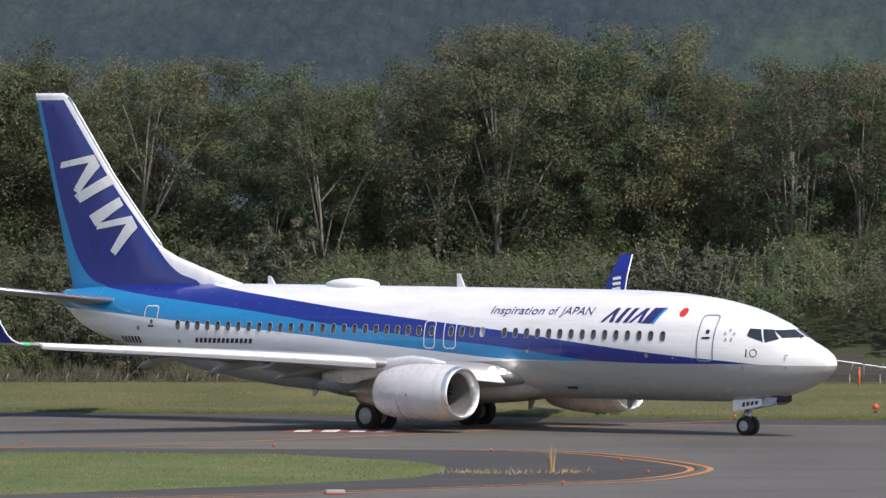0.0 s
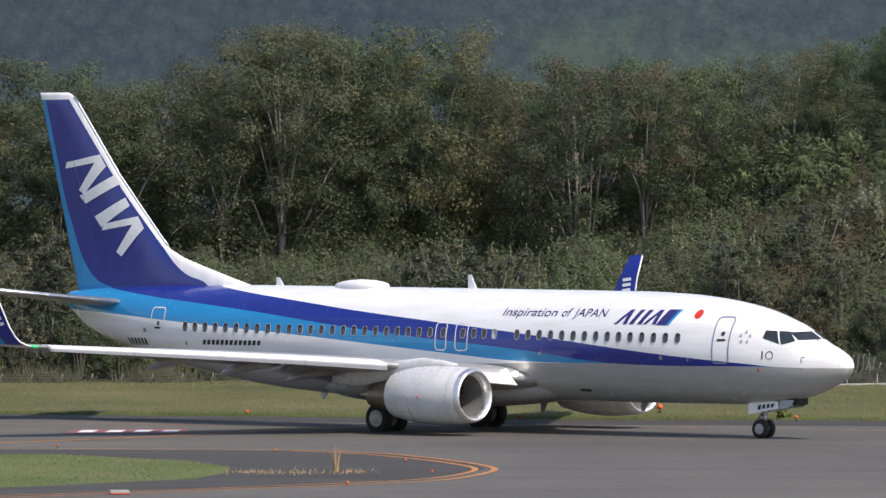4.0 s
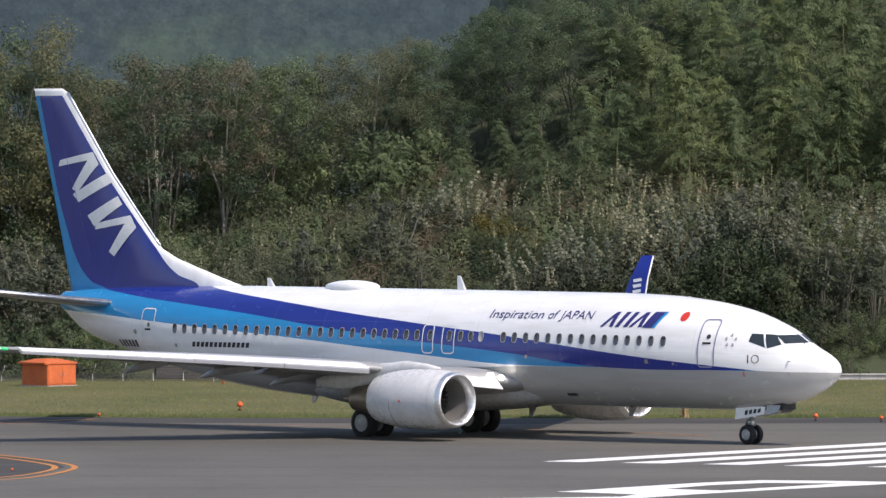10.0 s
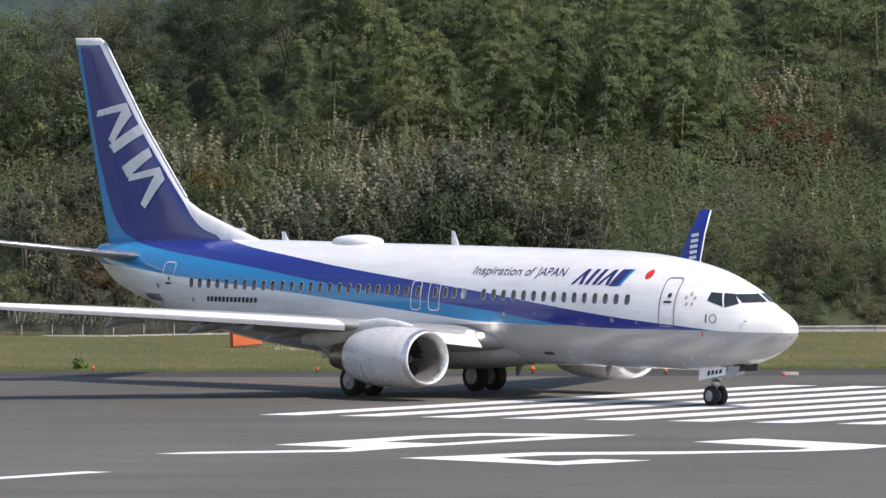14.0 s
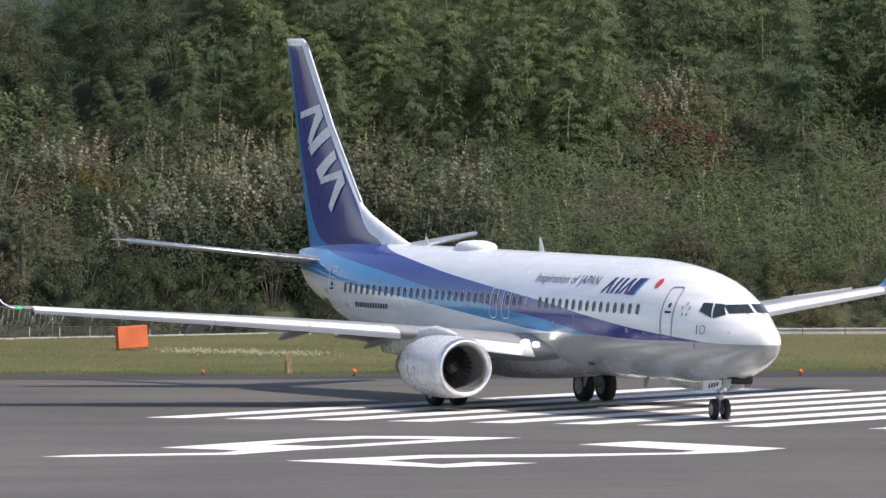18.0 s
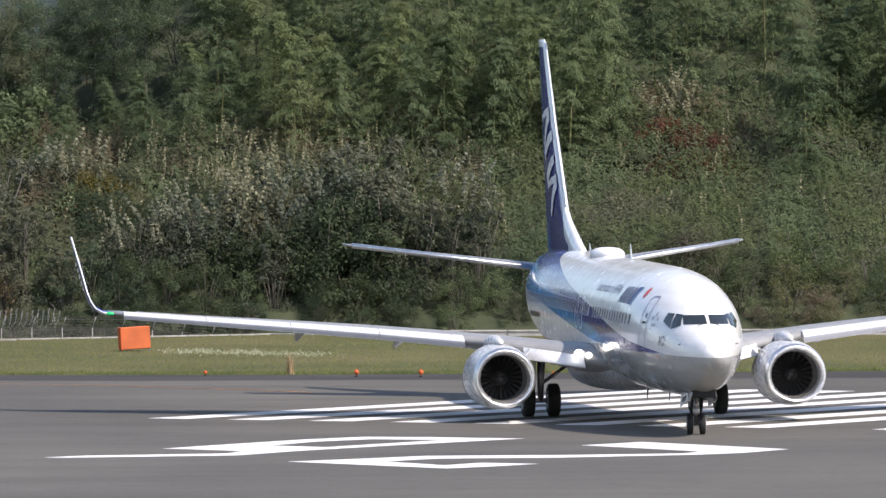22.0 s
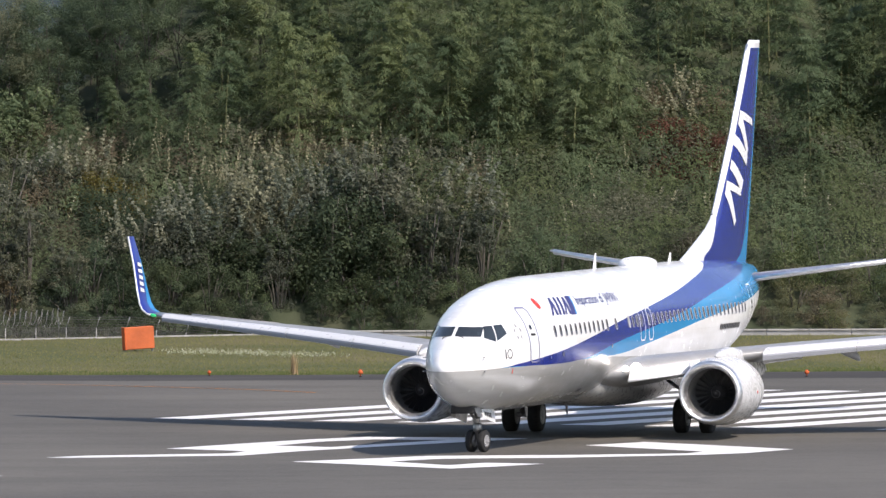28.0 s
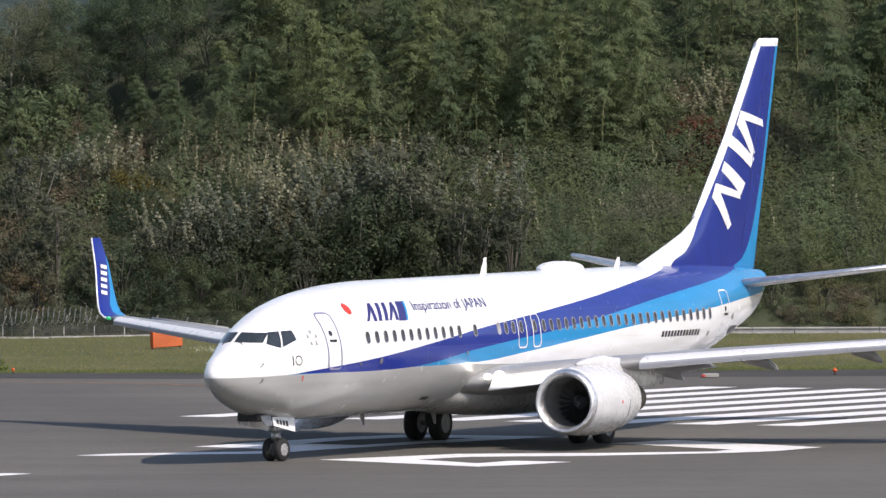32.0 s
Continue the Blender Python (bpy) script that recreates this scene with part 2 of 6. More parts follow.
M_FUS, M_FIN, M_WLET = livery_material(), fin_material(), winglet_material()
M_WHITE = paint("white_paint", WHITE, 0.3, 0, 0.08)
M_WING = paint("wing_grey_paint", (0.35, 0.355, 0.36), 0.35, 0.0, 0.22)
M_NAC = paint("nacelle_paint", (0.64, 0.65, 0.66), 0.28, 0.0, 0.14)
M_LIP = metal("polished_aluminium", (0.86, 0.87, 0.88), 0.42)
M_STEEL = metal("gear_steel", (0.42, 0.42, 0.43), 0.45)
M_BLADE = paint("fan_blade", (0.062, 0.061, 0.061), 0.5, 0.3)
M_HOT = metal("exhaust_metal", (0.30, 0.26, 0.22), 0.45)
M_LINER = paint("inlet_liner", (0.15, 0.148, 0.143), 0.6)
M_TYRE = paint("tyre_rubber", (0.018, 0.018, 0.019), 0.8, 0, 0.3)
M_HUB = paint("wheel_hub", (0.46, 0.46, 0.47), 0.45, 0.3, 0.3)
M_DARK = paint("dark_cavity", (0.02, 0.02, 0.021), 0.8)
M_NAVY = paint("navy_lettering", (0.03, 0.03, 0.16), 0.4, 0, 0.05)
M_CYAN = paint("cyan_paint", CYAN, 0.35, 0, 0.05)
M_BLACK = paint("black_lettering", (0.02, 0.02, 0.025), 0.5, 0, 0.05)
M_RED = paint("red_paint", (0.62, 0.045, 0.03), 0.4, 0, 0.05)
M_OUTLINE = paint("outline_grey_blue", (0.22, 0.23, 0.36), 0.4, 0, 0.05)
M_OUTLINE_W = paint("outline_white", (0.75, 0.76, 0.78), 0.4, 0, 0.05)
M_PANE = glass_dark("cabin_pane", (0.035, 0.037, 0.045))
M_SHIELD = glass_dark("windscreen_glass", (0.020, 0.026, 0.030))
M_BEZEL = paint("window_bezel", (0.38, 0.38, 0.40), 0.35)
M_LAMP = lamp_material("landing_lamp", (1.0, 0.97, 0.9), 5.0)
M_GREEN = lamp_material("green_lamp", (0.02, 0.45, 0.16), 0.5)
M_REDLAMP = lamp_material("red_lamp", (1.0, 0.06, 0.03), 1.2)

M_BADGE = paint("badge_grey", (0.34, 0.34, 0.36), 0.4)
M_TARMAC, M_SHOULDER, M_SEALED = tarmac_material(), shoulder_material(), shoulder_material("sealed_asphalt", 1.05)
M_MARK = marking_material("white_marking", (0.80, 0.80, 0.79), 0.25)
M_LINE = marking_material("orange_marking", (0.52, 0.20, 0.030), 0.55)
M_REDMARK = marking_material("red_marking", (0.26, 0.075, 0.072), 0.8)
M_SLAT = paint("slat_paint", (0.74, 0.745, 0.75), 0.32, 0.15, 0.05)
M_LIPGREY = paint("slat_lip_grey", (0.30, 0.315, 0.35), 0.35, 0.2, 0.08)
M_VERGE = grass_material("dry_verge", (0.072, 0.090, 0.036), (0.106, 0.110, 0.049), (0.148, 0.132, 0.068), 0.12)
M_LAWN = grass_material("green_lawn", (0.076, 0.106, 0.038), (0.104, 0.132, 0.049), (0.148, 0.148, 0.070), 0.22)
M_SOIL = grass_material("hill_soil", (0.040, 0.052, 0.030), (0.056, 0.068, 0.038), (0.074, 0.080, 0.048))
M_BLADES = leaf_material("grass_blades", (0.160, 0.174, 0.074), (0.212, 0.218, 0.098), (0.290, 0.268, 0.142), 0.8, 0.13, 2.0, False)
M_LUSH = leaf_material("lush_blades", (0.142, 0.192, 0.064), (0.196, 0.250, 0.088), (0.286, 0.300, 0.136), 0.8, 0.22, 2.6, False)
M_FRINGE = leaf_material("fringe_blades", (0.110, 0.150, 0.058), (0.150, 0.190, 0.076), (0.206, 0.222, 0.106), 0.8, 0.3, 2.2, False)
M_STRAW = leaf_material("straw", (0.34, 0.24, 0.13), (0.48, 0.36, 0.22), (0.60, 0.48, 0.33), 0.7, 0.45, 1.0, False)
M_CLOVER = leaf_material("clover_heads", (0.34, 0.38, 0.22), (0.50, 0.53, 0.38), (0.72, 0.73, 0.62), 0.7, 0.45, 1.0, False)
M_REED = leaf_material("reed_plumes", (0.150, 0.150, 0.095), (0.205, 0.195, 0.130), (0.300, 0.275, 0.200), 0.8)
M_LEAF = leaf_material("broad_leaves", (0.088, 0.124, 0.078), (0.112, 0.153, 0.094), (0.148, 0.186, 0.116))
M_OLIVE = leaf_material("olive_leaves", (0.112, 0.126, 0.080), (0.140, 0.154, 0.096), (0.174, 0.182, 0.118))
M_BROWN = leaf_material("turning_leaves", (0.134, 0.119, 0.090), (0.164, 0.144, 0.106), (0.198, 0.170, 0.126))
M_SILVER = leaf_material("silver_leaves", (0.092, 0.106, 0.078), (0.122, 0.134, 0.099), (0.215, 0.224, 0.185))
M_BAMBOO = leaf_material("bamboo_leaves", (0.116, 0.160, 0.090), (0.150, 0.200, 0.112), (0.204, 0.248, 0.142))
M_CRIMSON = leaf_material("crimson_leaves", (0.150, 0.078, 0.058), (0.215, 0.092, 0.066), (0.275, 0.125, 0.090))
M_PLUME = leaf_material("plume_leaves", (0.20, 0.215, 0.160), (0.285, 0.30, 0.235), (0.44, 0.45, 0.38))
# yellow-green, with the sunlit look of the right bank put into it
M_SUNLIT = leaf_material("sunlit_leaves", (0.104, 0.138, 0.068), (0.136, 0.172, 0.083), (0.188, 0.214, 0.112))
M_GOLD = leaf_material("yellow_leaves", (0.12, 0.105, 0.035), (0.18, 0.155, 0.045), (0.24, 0.20, 0.07))
M_BARK = bark_material("pale_bark", (0.13, 0.122, 0.108), (0.27, 0.255, 0.225))
M_BARKD = bark_material("dark_bark", (0.07, 0.064, 0.055), (0.15, 0.14, 0.12))
M_CULM = bark_material("bamboo_culm", (0.10, 0.115, 0.050), (0.21, 0.21, 0.11))
# dark leaf green with the shade at the bank foot put into it
M_DEEP = leaf_material("shaded_evergreen_leaves", (0.046, 0.068, 0.040), (0.062, 0.088, 0.052), (0.090, 0.118, 0.072))
M_FAR = far_hill_material()
M_ORANGE = paint("orange_panel", (0.62, 0.140, 0.040), 0.65, 0, 0.25)
M_ORANGE2 = paint("orange_lamp_body", (0.62, 0.12, 0.03), 0.9, 0, 0.15)
M_CONC = paint("pale_concrete", (0.36, 0.355, 0.335), 0.85, 0, 0.3)
M_POST = paint("galvanised_post", (0.33, 0.33, 0.325), 0.5, 0.4, 0.25)
M_WIRE = paint("fence_wire", (0.10, 0.10, 0.10), 0.5, 0.5, 0.2)


# ---- builders ----
def mesh_of(name, verts, faces, mats, smooth=True, slots=None):
    me = bpy.data.meshes.new(name)
    me.from_pydata([tuple(v) for v in verts], [], [tuple(f) for f in faces])
    for m in (mats if isinstance(mats, (list, tuple)) else [mats]):
        me.materials.append(m)
    if slots is not None:
        me.polygons.foreach_set("material_index", slots)
    me.polygons.foreach_set("use_smooth", [smooth] * len(me.polygons))
    me.update()
    return me


def part(name, me, parent, label="", at=None):
    """Links a mesh as one part under a thing or a part."""
    ob = new(name, me)
    ob.parent = parent
    if at is not None:
        ob.matrix_basis = at
    if label:
        ob["label"] = label
    return ob


def thing(name, label, category, group="", at=None, me=None, kind=""):
    ob = new(name, me)
    if at is not None:
        ob.matrix_basis = at
    return tagged(ob, label, category, group, kind)


def loft(rings, caps=True, close=True):
    n = len(rings[0])
    verts = [p for r in rings for p in r]
    faces = []
    for i in range(len(rings) - 1):
        for j in range(n if close else n - 1):
            k = (j + 1) % n
            faces.append((i * n + j, i * n + k, (i + 1) * n + k, (i + 1) * n + j))
    if caps:
        faces.append(tuple(range(n - 1, -1, -1)))
        faces.append(tuple((len(rings) - 1) * n + j for j in range(n)))
    return verts, faces


def merge(*pieces):
    verts, faces = [], []
    for v, f in pieces:
        o = len(verts)
        verts += list(v)
        faces += [tuple(i + o for i in q) for q in f]
    return verts, faces


def ring_x(x, cy, cz, ry, rz, n=32, power=2.0, phase=0.0):
    out = []
    for i in range(n):
        a = 2 * math.pi * i / n + phase
        c, s = math.cos(a), math.sin(a)
        out.append((x, cy + ry * math.copysign(abs(c) ** (2 / power), c), cz + rz * math.copysign(abs(s) ** (2 / power), s)))
    return out


def box(x0, x1, y0, y1, z0, z1, bevel=0.0):
    """A box with chamfered edges."""
    b = min(bevel, (x1 - x0) * 0.45, (y1 - y0) * 0.45, (z1 - z0) * 0.45)
    rings = []
    for z, i in ((z0, b), (z0 + b, 0), (z1 - b, 0), (z1, b)) if b else ((z0, 0), (z1, 0)):
        xa, xb, ya, yb = x0 + i, x1 - i, y0 + i, y1 - i
        k = b if b else 0
        if k:
            rings.append([(xa + k, ya, z), (xb - k, ya, z), (xb, ya + k, z), (xb, yb - k, z), (xb - k, yb, z), (xa + k, yb, z), (xa, yb - k, z), (xa, ya + k, z)])
        else:
            rings.append([(xa, ya, z), (xb, ya, z), (xb, yb, z), (xa, yb, z)])
    return loft(rings)


def tube(points, radii, n=8):
    """A round bar along points, with a radius at each."""
    rings = []
    pts = [Vector(p) for p in points]
    for i, p in enumerate(pts):
        d = (pts[min(i + 1, len(pts) - 1)] - pts[max(i - 1, 0)]).normalized()
        side = d.cross(Vector((0, 0, 1)) if abs(d.z) < 0.9 else Vector((1, 0, 0))).normalized()
        up = side.cross(d)
        r = radii[i] if isinstance(radii, (list, tuple)) else radii
        rings.append([tuple(p + side * (r * math.cos(2 * math.pi * k / n)) + up * (r * math.sin(2 * math.pi * k / n))) for k in range(n)])
    return loft(rings)


def lathe_y(profile, cx, cz, n=32):
    """A solid turned round an axis along y: profile of (y, radius)."""
    rings = [[(cx + r * math.cos(2 * math.pi * k / n), y, cz + r * math.sin(2 * math.pi * k / n)) for k in range(n)] for y, r in profile]
    return loft(rings)


def lathe_x(profile, cy, cz, n=36, squash=1.0):
    rings = []
    for x, r in profile:
        ring = []
        for k in range(n):
            a = 2 * math.pi * k / n
            s = math.sin(a)
            ring.append((x, cy + r * math.cos(a), cz + r * s * (squash if s < 0 else 1.0)))
        rings.append(ring)
    return rings


# ---- ground ----
def sheet(name, outline, z, mat, label, category, cut=None):
    bm = bmesh.new()
    face = bm.faces.new([bm.verts.new((x, y, z)) for x, y in outline])
    face.normal_update()
    if face.normal.z < 0:
        face.normal_flip()
    bmesh.ops.triangulate(bm, faces=bm.faces[:])
    me = bpy.data.meshes.new(name)
    bm.to_mesh(me)
    bm.free()
    me.materials.append(mat)
    return thing(name, label, category, kind="structure", me=me)


def smooth_step(a, b, v):
    t = min(1.0, max(0.0, (v - a) / (b - a)))
    return t * t * (3 - 2 * t)


def hill(x, y):
    """Height of the land: flat field, then a bank that climbs towards the right."""
    if y < 430:
        return 0.0
    steep = 0.11 + 0.30 * smooth_step(-14, 16, x)
    d = y - 430
    reach = 30 + 40 * smooth_step(5, 18, x)
    z = steep * min(d, reach) + (steep - 0.11) * 0.7 * smooth_step(8, 18, x) * max(0, min(d - 70, 60))
    z *= 1 - smooth_step(578, 640, y)
    return z + 0.5 * noise.noise(Vector((x * 0.12, y * 0.12, 3))) * min(1, d / 6)


def build_ground():
    nx = [-2500, -1200, -600, -300, -160, -120] + list(range(-100, 101, 4)) + [120, 160, 300, 600, 1200, 2500]
    ny = [-600, 0, 150, 250, 300, 340, 380, 410, 428, 430, 433] + list(range(436, 520, 4)) + [540, 580, 640, 720, 820, 950, 1600, 2600]
    verts, faces, slots = [], [], []
    for y in ny:
        for x in nx:
            verts.append((x, y, hill(max(-110, min(110, x)), y)))
    w = len(nx)
    for j in range(len(ny) - 1):
        for i in range(w - 1):
            faces.append((j * w + i, j * w + i + 1, (j + 1) * w + i + 1, (j + 1) * w + i))
            slots.append(1 if ny[j] >= 430 else 0)
    thing("ground", "flat dry grass field rising into a dark wooded bank", "ground", kind="structure", me=mesh_of("ground", verts, faces, [M_VERGE, M_SOIL], True, slots))
    sheet("pavement", [(-160, 120), (160, 120), (160, 366), (60, 362.5), (38, 360.8), (14, 358.5), (-6, 361.0), (-40, 374), (-90, 391), (-160, 400)], 0.02, M_SHOULDER, "dark old asphalt shoulder beside the runway", "asphalt")
    sheet("road", [(-160, 120), (160, 120), (160, 355), (60, 352.5), (30, 350.6), (8, 350.5), (-9, 354.5), (-40, 366), (-90, 383), (-160, 392)], 0.026, M_TARMAC, "worn grey grooved asphalt runway and taxiway", "runway")
    sheet("wet_patch", [(-120, 330), (-60, 326), (-24, 322.0), (-15.6, 320.2), (-12.6, 316.6), (-10.6, 311), (-9.1, 306), (-8.6, 300.5), (-9.1, 294.6), (-10.3, 289.8), (-13.4, 285), (-22, 275.6), (-40, 262), (-120, 225)], 0.031, M_SEALED, "darker asphalt round the grass island", "asphalt")
    sheet("grass_island", [(-120, 322), (-60, 320), (-30, 317.8), (-24, 316.2), (-19.2, 309.5), (-17.2, 303), (-16.9, 297), (-17.6, 291), (-22, 284), (-28, 276.5), (-45, 262), (-120, 235)], 0.036, M_LAWN, "bright green mown grass island", "grass")


def runway_axes():
    d = Vector((math.cos(radians(-31.9)), math.sin(radians(-31.9)), 0))
    n = Vector((-d.y, d.x, 0))
    return Vector((7.24, 305.1, 0)), d, n


def on_runway(a, b, z):
    o, d, n = runway_axes()
    # the marking is laid out on a skewed grid where the runway meets its turning pad
    p = o + d * a + (n * 0.998 - d * 0.0) * b
    return (p.x, p.y, z)


def flat_poly(name, points, z, mat, parent=None, label=""):
    bm = bmesh.new()
    f = bm.faces.new([bm.verts.new(p) for p in points])
    f.normal_update()
    if f.normal.z < 0:
        f.normal_flip()
    bmesh.ops.triangulate(bm, faces=bm.faces[:])
    me = bpy.data.meshes.new(name)
    bm.to_mesh(me)
    bm.free()
    me.materials.append(mat)
    return me


def build_markings():
    marks = thing("runway_marking", "white painted threshold stripes, number and side line on the asphalt", "runway marking", kind="structure")
    SP, LEN = 3.10, 38.3
    for k in range(8):
        a = SP * k
        part("stripe", flat_poly("stripe", [on_runway(a, 0, 0.034), on_runway(a + 1.62, 0, 0.034), on_runway(a + 1.62, LEN, 0.034), on_runway(a, LEN, 0.034)], 0, M_MARK), marks)
    for k in range(8):
        a = 27.0 + SP * k
        part("stripe", flat_poly("stripe", [on_runway(a, 0, 0.034), on_runway(a + 1.62, 0, 0.034), on_runway(a + 1.62, LEN, 0.034), on_runway(a, LEN, 0.034)], 0, M_MARK), marks)
    two = [(23.9, -32.5), (24.7, -29.4), (25.3, -26.6), (29.0, -24.0), (31.3, -21.6), (31.0, -20.0), (25.3, -16.8), (25.6, -13.3), (32.6, -17.1), (32.8, -20.6), (32.2, -22.6), (29.6, -26.4), (26.8, -28.6), (26.6, -29.9), (26.5, -31.2), (29.4, -33.0), (29.4, -30.8), (31.4, -30.9), (31.2, -33.3), (30.7, -35.3)]
    part("numeral", flat_poly("numeral", [on_runway(a, b, 0.034) for a, b in two], 0, M_MARK), marks, "white painted 2")
    outer = [(15.7, -32.7), (15.9, -30.9), (18.9, -27.4), (18.4, -25.6), (17.2, -25.2), (15.1, -24.7), (15.0, -20.4), (15.0, -15.8), (15.5, -12.8), (17.6, -12.2), (20.9, -12.2), (20.7, -14.7), (20.2, -19.8), (19.9, -24.8), (20.1, -28.8), (16.5, -32.6)]
    hole = [(16.8, -21.0), (16.4, -17.4), (16.9, -14.9), (19.2, -14.4), (19.0, -18.6), (19.0, -21.4)]
    bm = bmesh.new()
    edges = []
    for loop in (outer, hole):
        vs = [bm.verts.new(on_runway(a, b, 0.034)) for a, b in loop]
        edges += [bm.edges.new((vs[i], vs[(i + 1) % len(vs)])) for i in range(len(vs))]
    bmesh.ops.triangle_fill(bm, use_beauty=True, edges=edges, normal=(0, 0, 1))
    me = bpy.data.meshes.new("numeral")
    bm.to_mesh(me)
    bm.free()
    me.materials.append(M_MARK)
    part("numeral", me, marks, "white painted 6")
    part("side_line", flat_poly("side_line", [on_runway(20.6, -120, 0.034), on_runway(21.5, -120, 0.034), on_runway(21.9, -45.3, 0.034), on_runway(21.0, -45.3, 0.034)], 0, M_MARK), marks)

    def ribbon(points, width, z):
        pts = [Vector((*p, 0)) for p in points]
        # rounded by averaging a finer line
        for _ in range(3):
            fine = [pts[0]]
            for a, b in zip(pts, pts[1:]):
                fine += [a * 0.75 + b * 0.25, a * 0.25 + b * 0.75]
            pts = fine + [pts[-1]]
        left, right = [], []
        for i, p in enumerate(pts):
            t = (pts[min(i + 1, len(pts) - 1)] - pts[max(i - 1, 0)]).normalized()
            s = Vector((-t.y, t.x, 0)) * width / 2
            left.append((p.x + s.x, p.y + s.y, z))
            right.append((p.x - s.x, p.y - s.y, z))
        v = left + right
        k = len(pts)
        return v, [(i, i + k, i + k + 1, i + 1) for i in range(k - 1)]

    lines = thing("taxiway_marking", "faded orange taxiway edge and centre lines on the asphalt", "taxiway marking", kind="structure")
    edge = [(-120, 332), (-60, 328), (-34, 325), (-18.7, 322.3), (-15.8, 321.0), (-13.1, 318.5), (-10.9, 312.7), (-9.2, 306.6), (-8.1, 300.7), (-8.6, 294.5), (-9.6, 289.1), (-11.3, 286.5), (-13.3, 283.9), (-22, 274), (-50, 250)]
    v, f = ribbon(edge, 0.22, 0.037)
    part("edge_line", mesh_of("edge_line", v, f, M_LINE, False), lines)
    inner = [(-15.9, 319.9), (-13.6, 317.2), (-11.5, 312.0), (-9.9, 306.4), (-8.75, 300.7), (-9.2, 295.0), (-10.2, 290.4), (-11.9, 287.7), (-13.9, 285.1), (-22.4, 275.4), (-50, 252)]
    v, f = ribbon(inner, 0.22, 0.037)
    part("edge_line", mesh_of("edge_line", v, f, M_LINE, False), lines)
    v, f = ribbon([(-120, 296), (-60, 314), (-34.2, 322.6), (-28.2, 328.3), (-22.5, 336.6), (-16.4, 349.0), (-9.0, 359.2)], 0.34, 0.037)
    part("centre_line", mesh_of("centre_line", v, f, M_LINE, False), lines)
    v, f = ribbon([(-120, 372), (-40, 357), (-14, 353.6), (2, 348), (7, 344), (12, 338), (14, 334)], 0.18, 0.037)
    part("edge_line", mesh_of("edge_line", v, f, M_LINE, False), lines)
    board = thing("holding_sign_marking", "red painted holding position rectangle with white lettering bars", "runway marking", kind="structure")
    part("field", flat_poly("field", [(-25.8, 342.6, 0.037), (-21.0, 342.4, 0.037), (-21.4, 347.6, 0.037), (-25.6, 347.2, 0.037)], 0, M_REDMARK), board)
    for k in range(4):
        x = -25.3 + k * 1.05
        part("lettering_bar", flat_poly("bar", [(x, 343.4, 0.041), (x + 0.62, 343.4, 0.041), (x + 0.62, 346.4, 0.041), (x, 346.4, 0.041)], 0, M_MARK), board)


build_ground()
build_markings()


# ---- the airliner: x forward from the nose gear, y to its left, z up ----
aircraft = thing("airliner", "twin-engined white airliner with blue swept bands, taxiing", "airplane")

TOP = [(4.12, 2.66), (4.05, 2.88), (3.9, 3.04), (3.55, 3.26), (3.1, 3.45), (2.85, 3.57), (2.3, 3.90), (1.9, 4.12), (1.2, 4.41), (0.2, 4.73), (-1.2, 5.00), (-3, 5.20), (-5, 5.29), (-14, 5.34), (-24, 5.38), (-28, 5.36), (-31, 5.28), (-33.0, 5.18), (-34.12, 5.06)]
LOW = [(4.12, 2.66), (4.05, 2.45), (3.9, 2.29), (3.5, 2.03), (3.0, 1.80), (2.4, 1.59), (1.7, 1.41), (0.4, 1.25), (-1, 1.20), (-5, 1.20), (-18, 1.22), (-20.5, 1.29), (-23, 1.48), (-25.4, 1.78), (-27.5, 2.14), (-29, 2.48), (-30.6, 2.92), (-32.05, 3.27), (-33.0, 3.58), (-33.5, 3.92), (-33.85, 4.28), (-34.12, 4.55)]
WID = [(4.12, 0.01), (4.05, 0.20), (3.9, 0.34), (3.5, 0.56), (3.0, 0.76), (2.4, 0.97), (1.7, 1.17), (0.8, 1.38), (0.0, 1.54), (-0.8, 1.66), (-2, 1.78), (-3.2, 1.85), (-4.4, 1.88), (-23, 1.88), (-25, 1.85), (-26.5, 1.78), (-28.7, 1.54), (-31.3, 1.08), (-33.0, 0.68), (-33.8, 0.42), (-34.12, 0.28)]


def table(rows, x):
    xs, ys = [r[0] for r in rows][::-1], [r[1] for r in rows][::-1]
    return float(np.interp(x, xs, ys))


def hull(x):
    """Top, bottom and half width of the fuselage at x, gently rounded between stations."""
    h = 0.35 if x < 1.5 else 0.05
    return [sum(table(r, x + k * h) * w for k, w in ((-2, 0.1), (-1, 0.2), (0, 0.4), (1, 0.2), (2, 0.1))) for r in (TOP, LOW, WID)]


def side_y(x, z):
    t, b, w = hull(x)
    q = 1 - ((z - (t + b) / 2) / ((t - b) / 2)) ** 2
    return w * math.sqrt(max(q, 0.0))


def nose_x(y, z):
    """The x at which the nose surface meets a line along x at (y, z)."""
    lo, hi = -2.0, 4.12
    for _ in range(30):
        m = (lo + hi) / 2
        lo, hi = (m, hi) if side_y(m, z) >= abs(y) else (lo, m)
    return lo


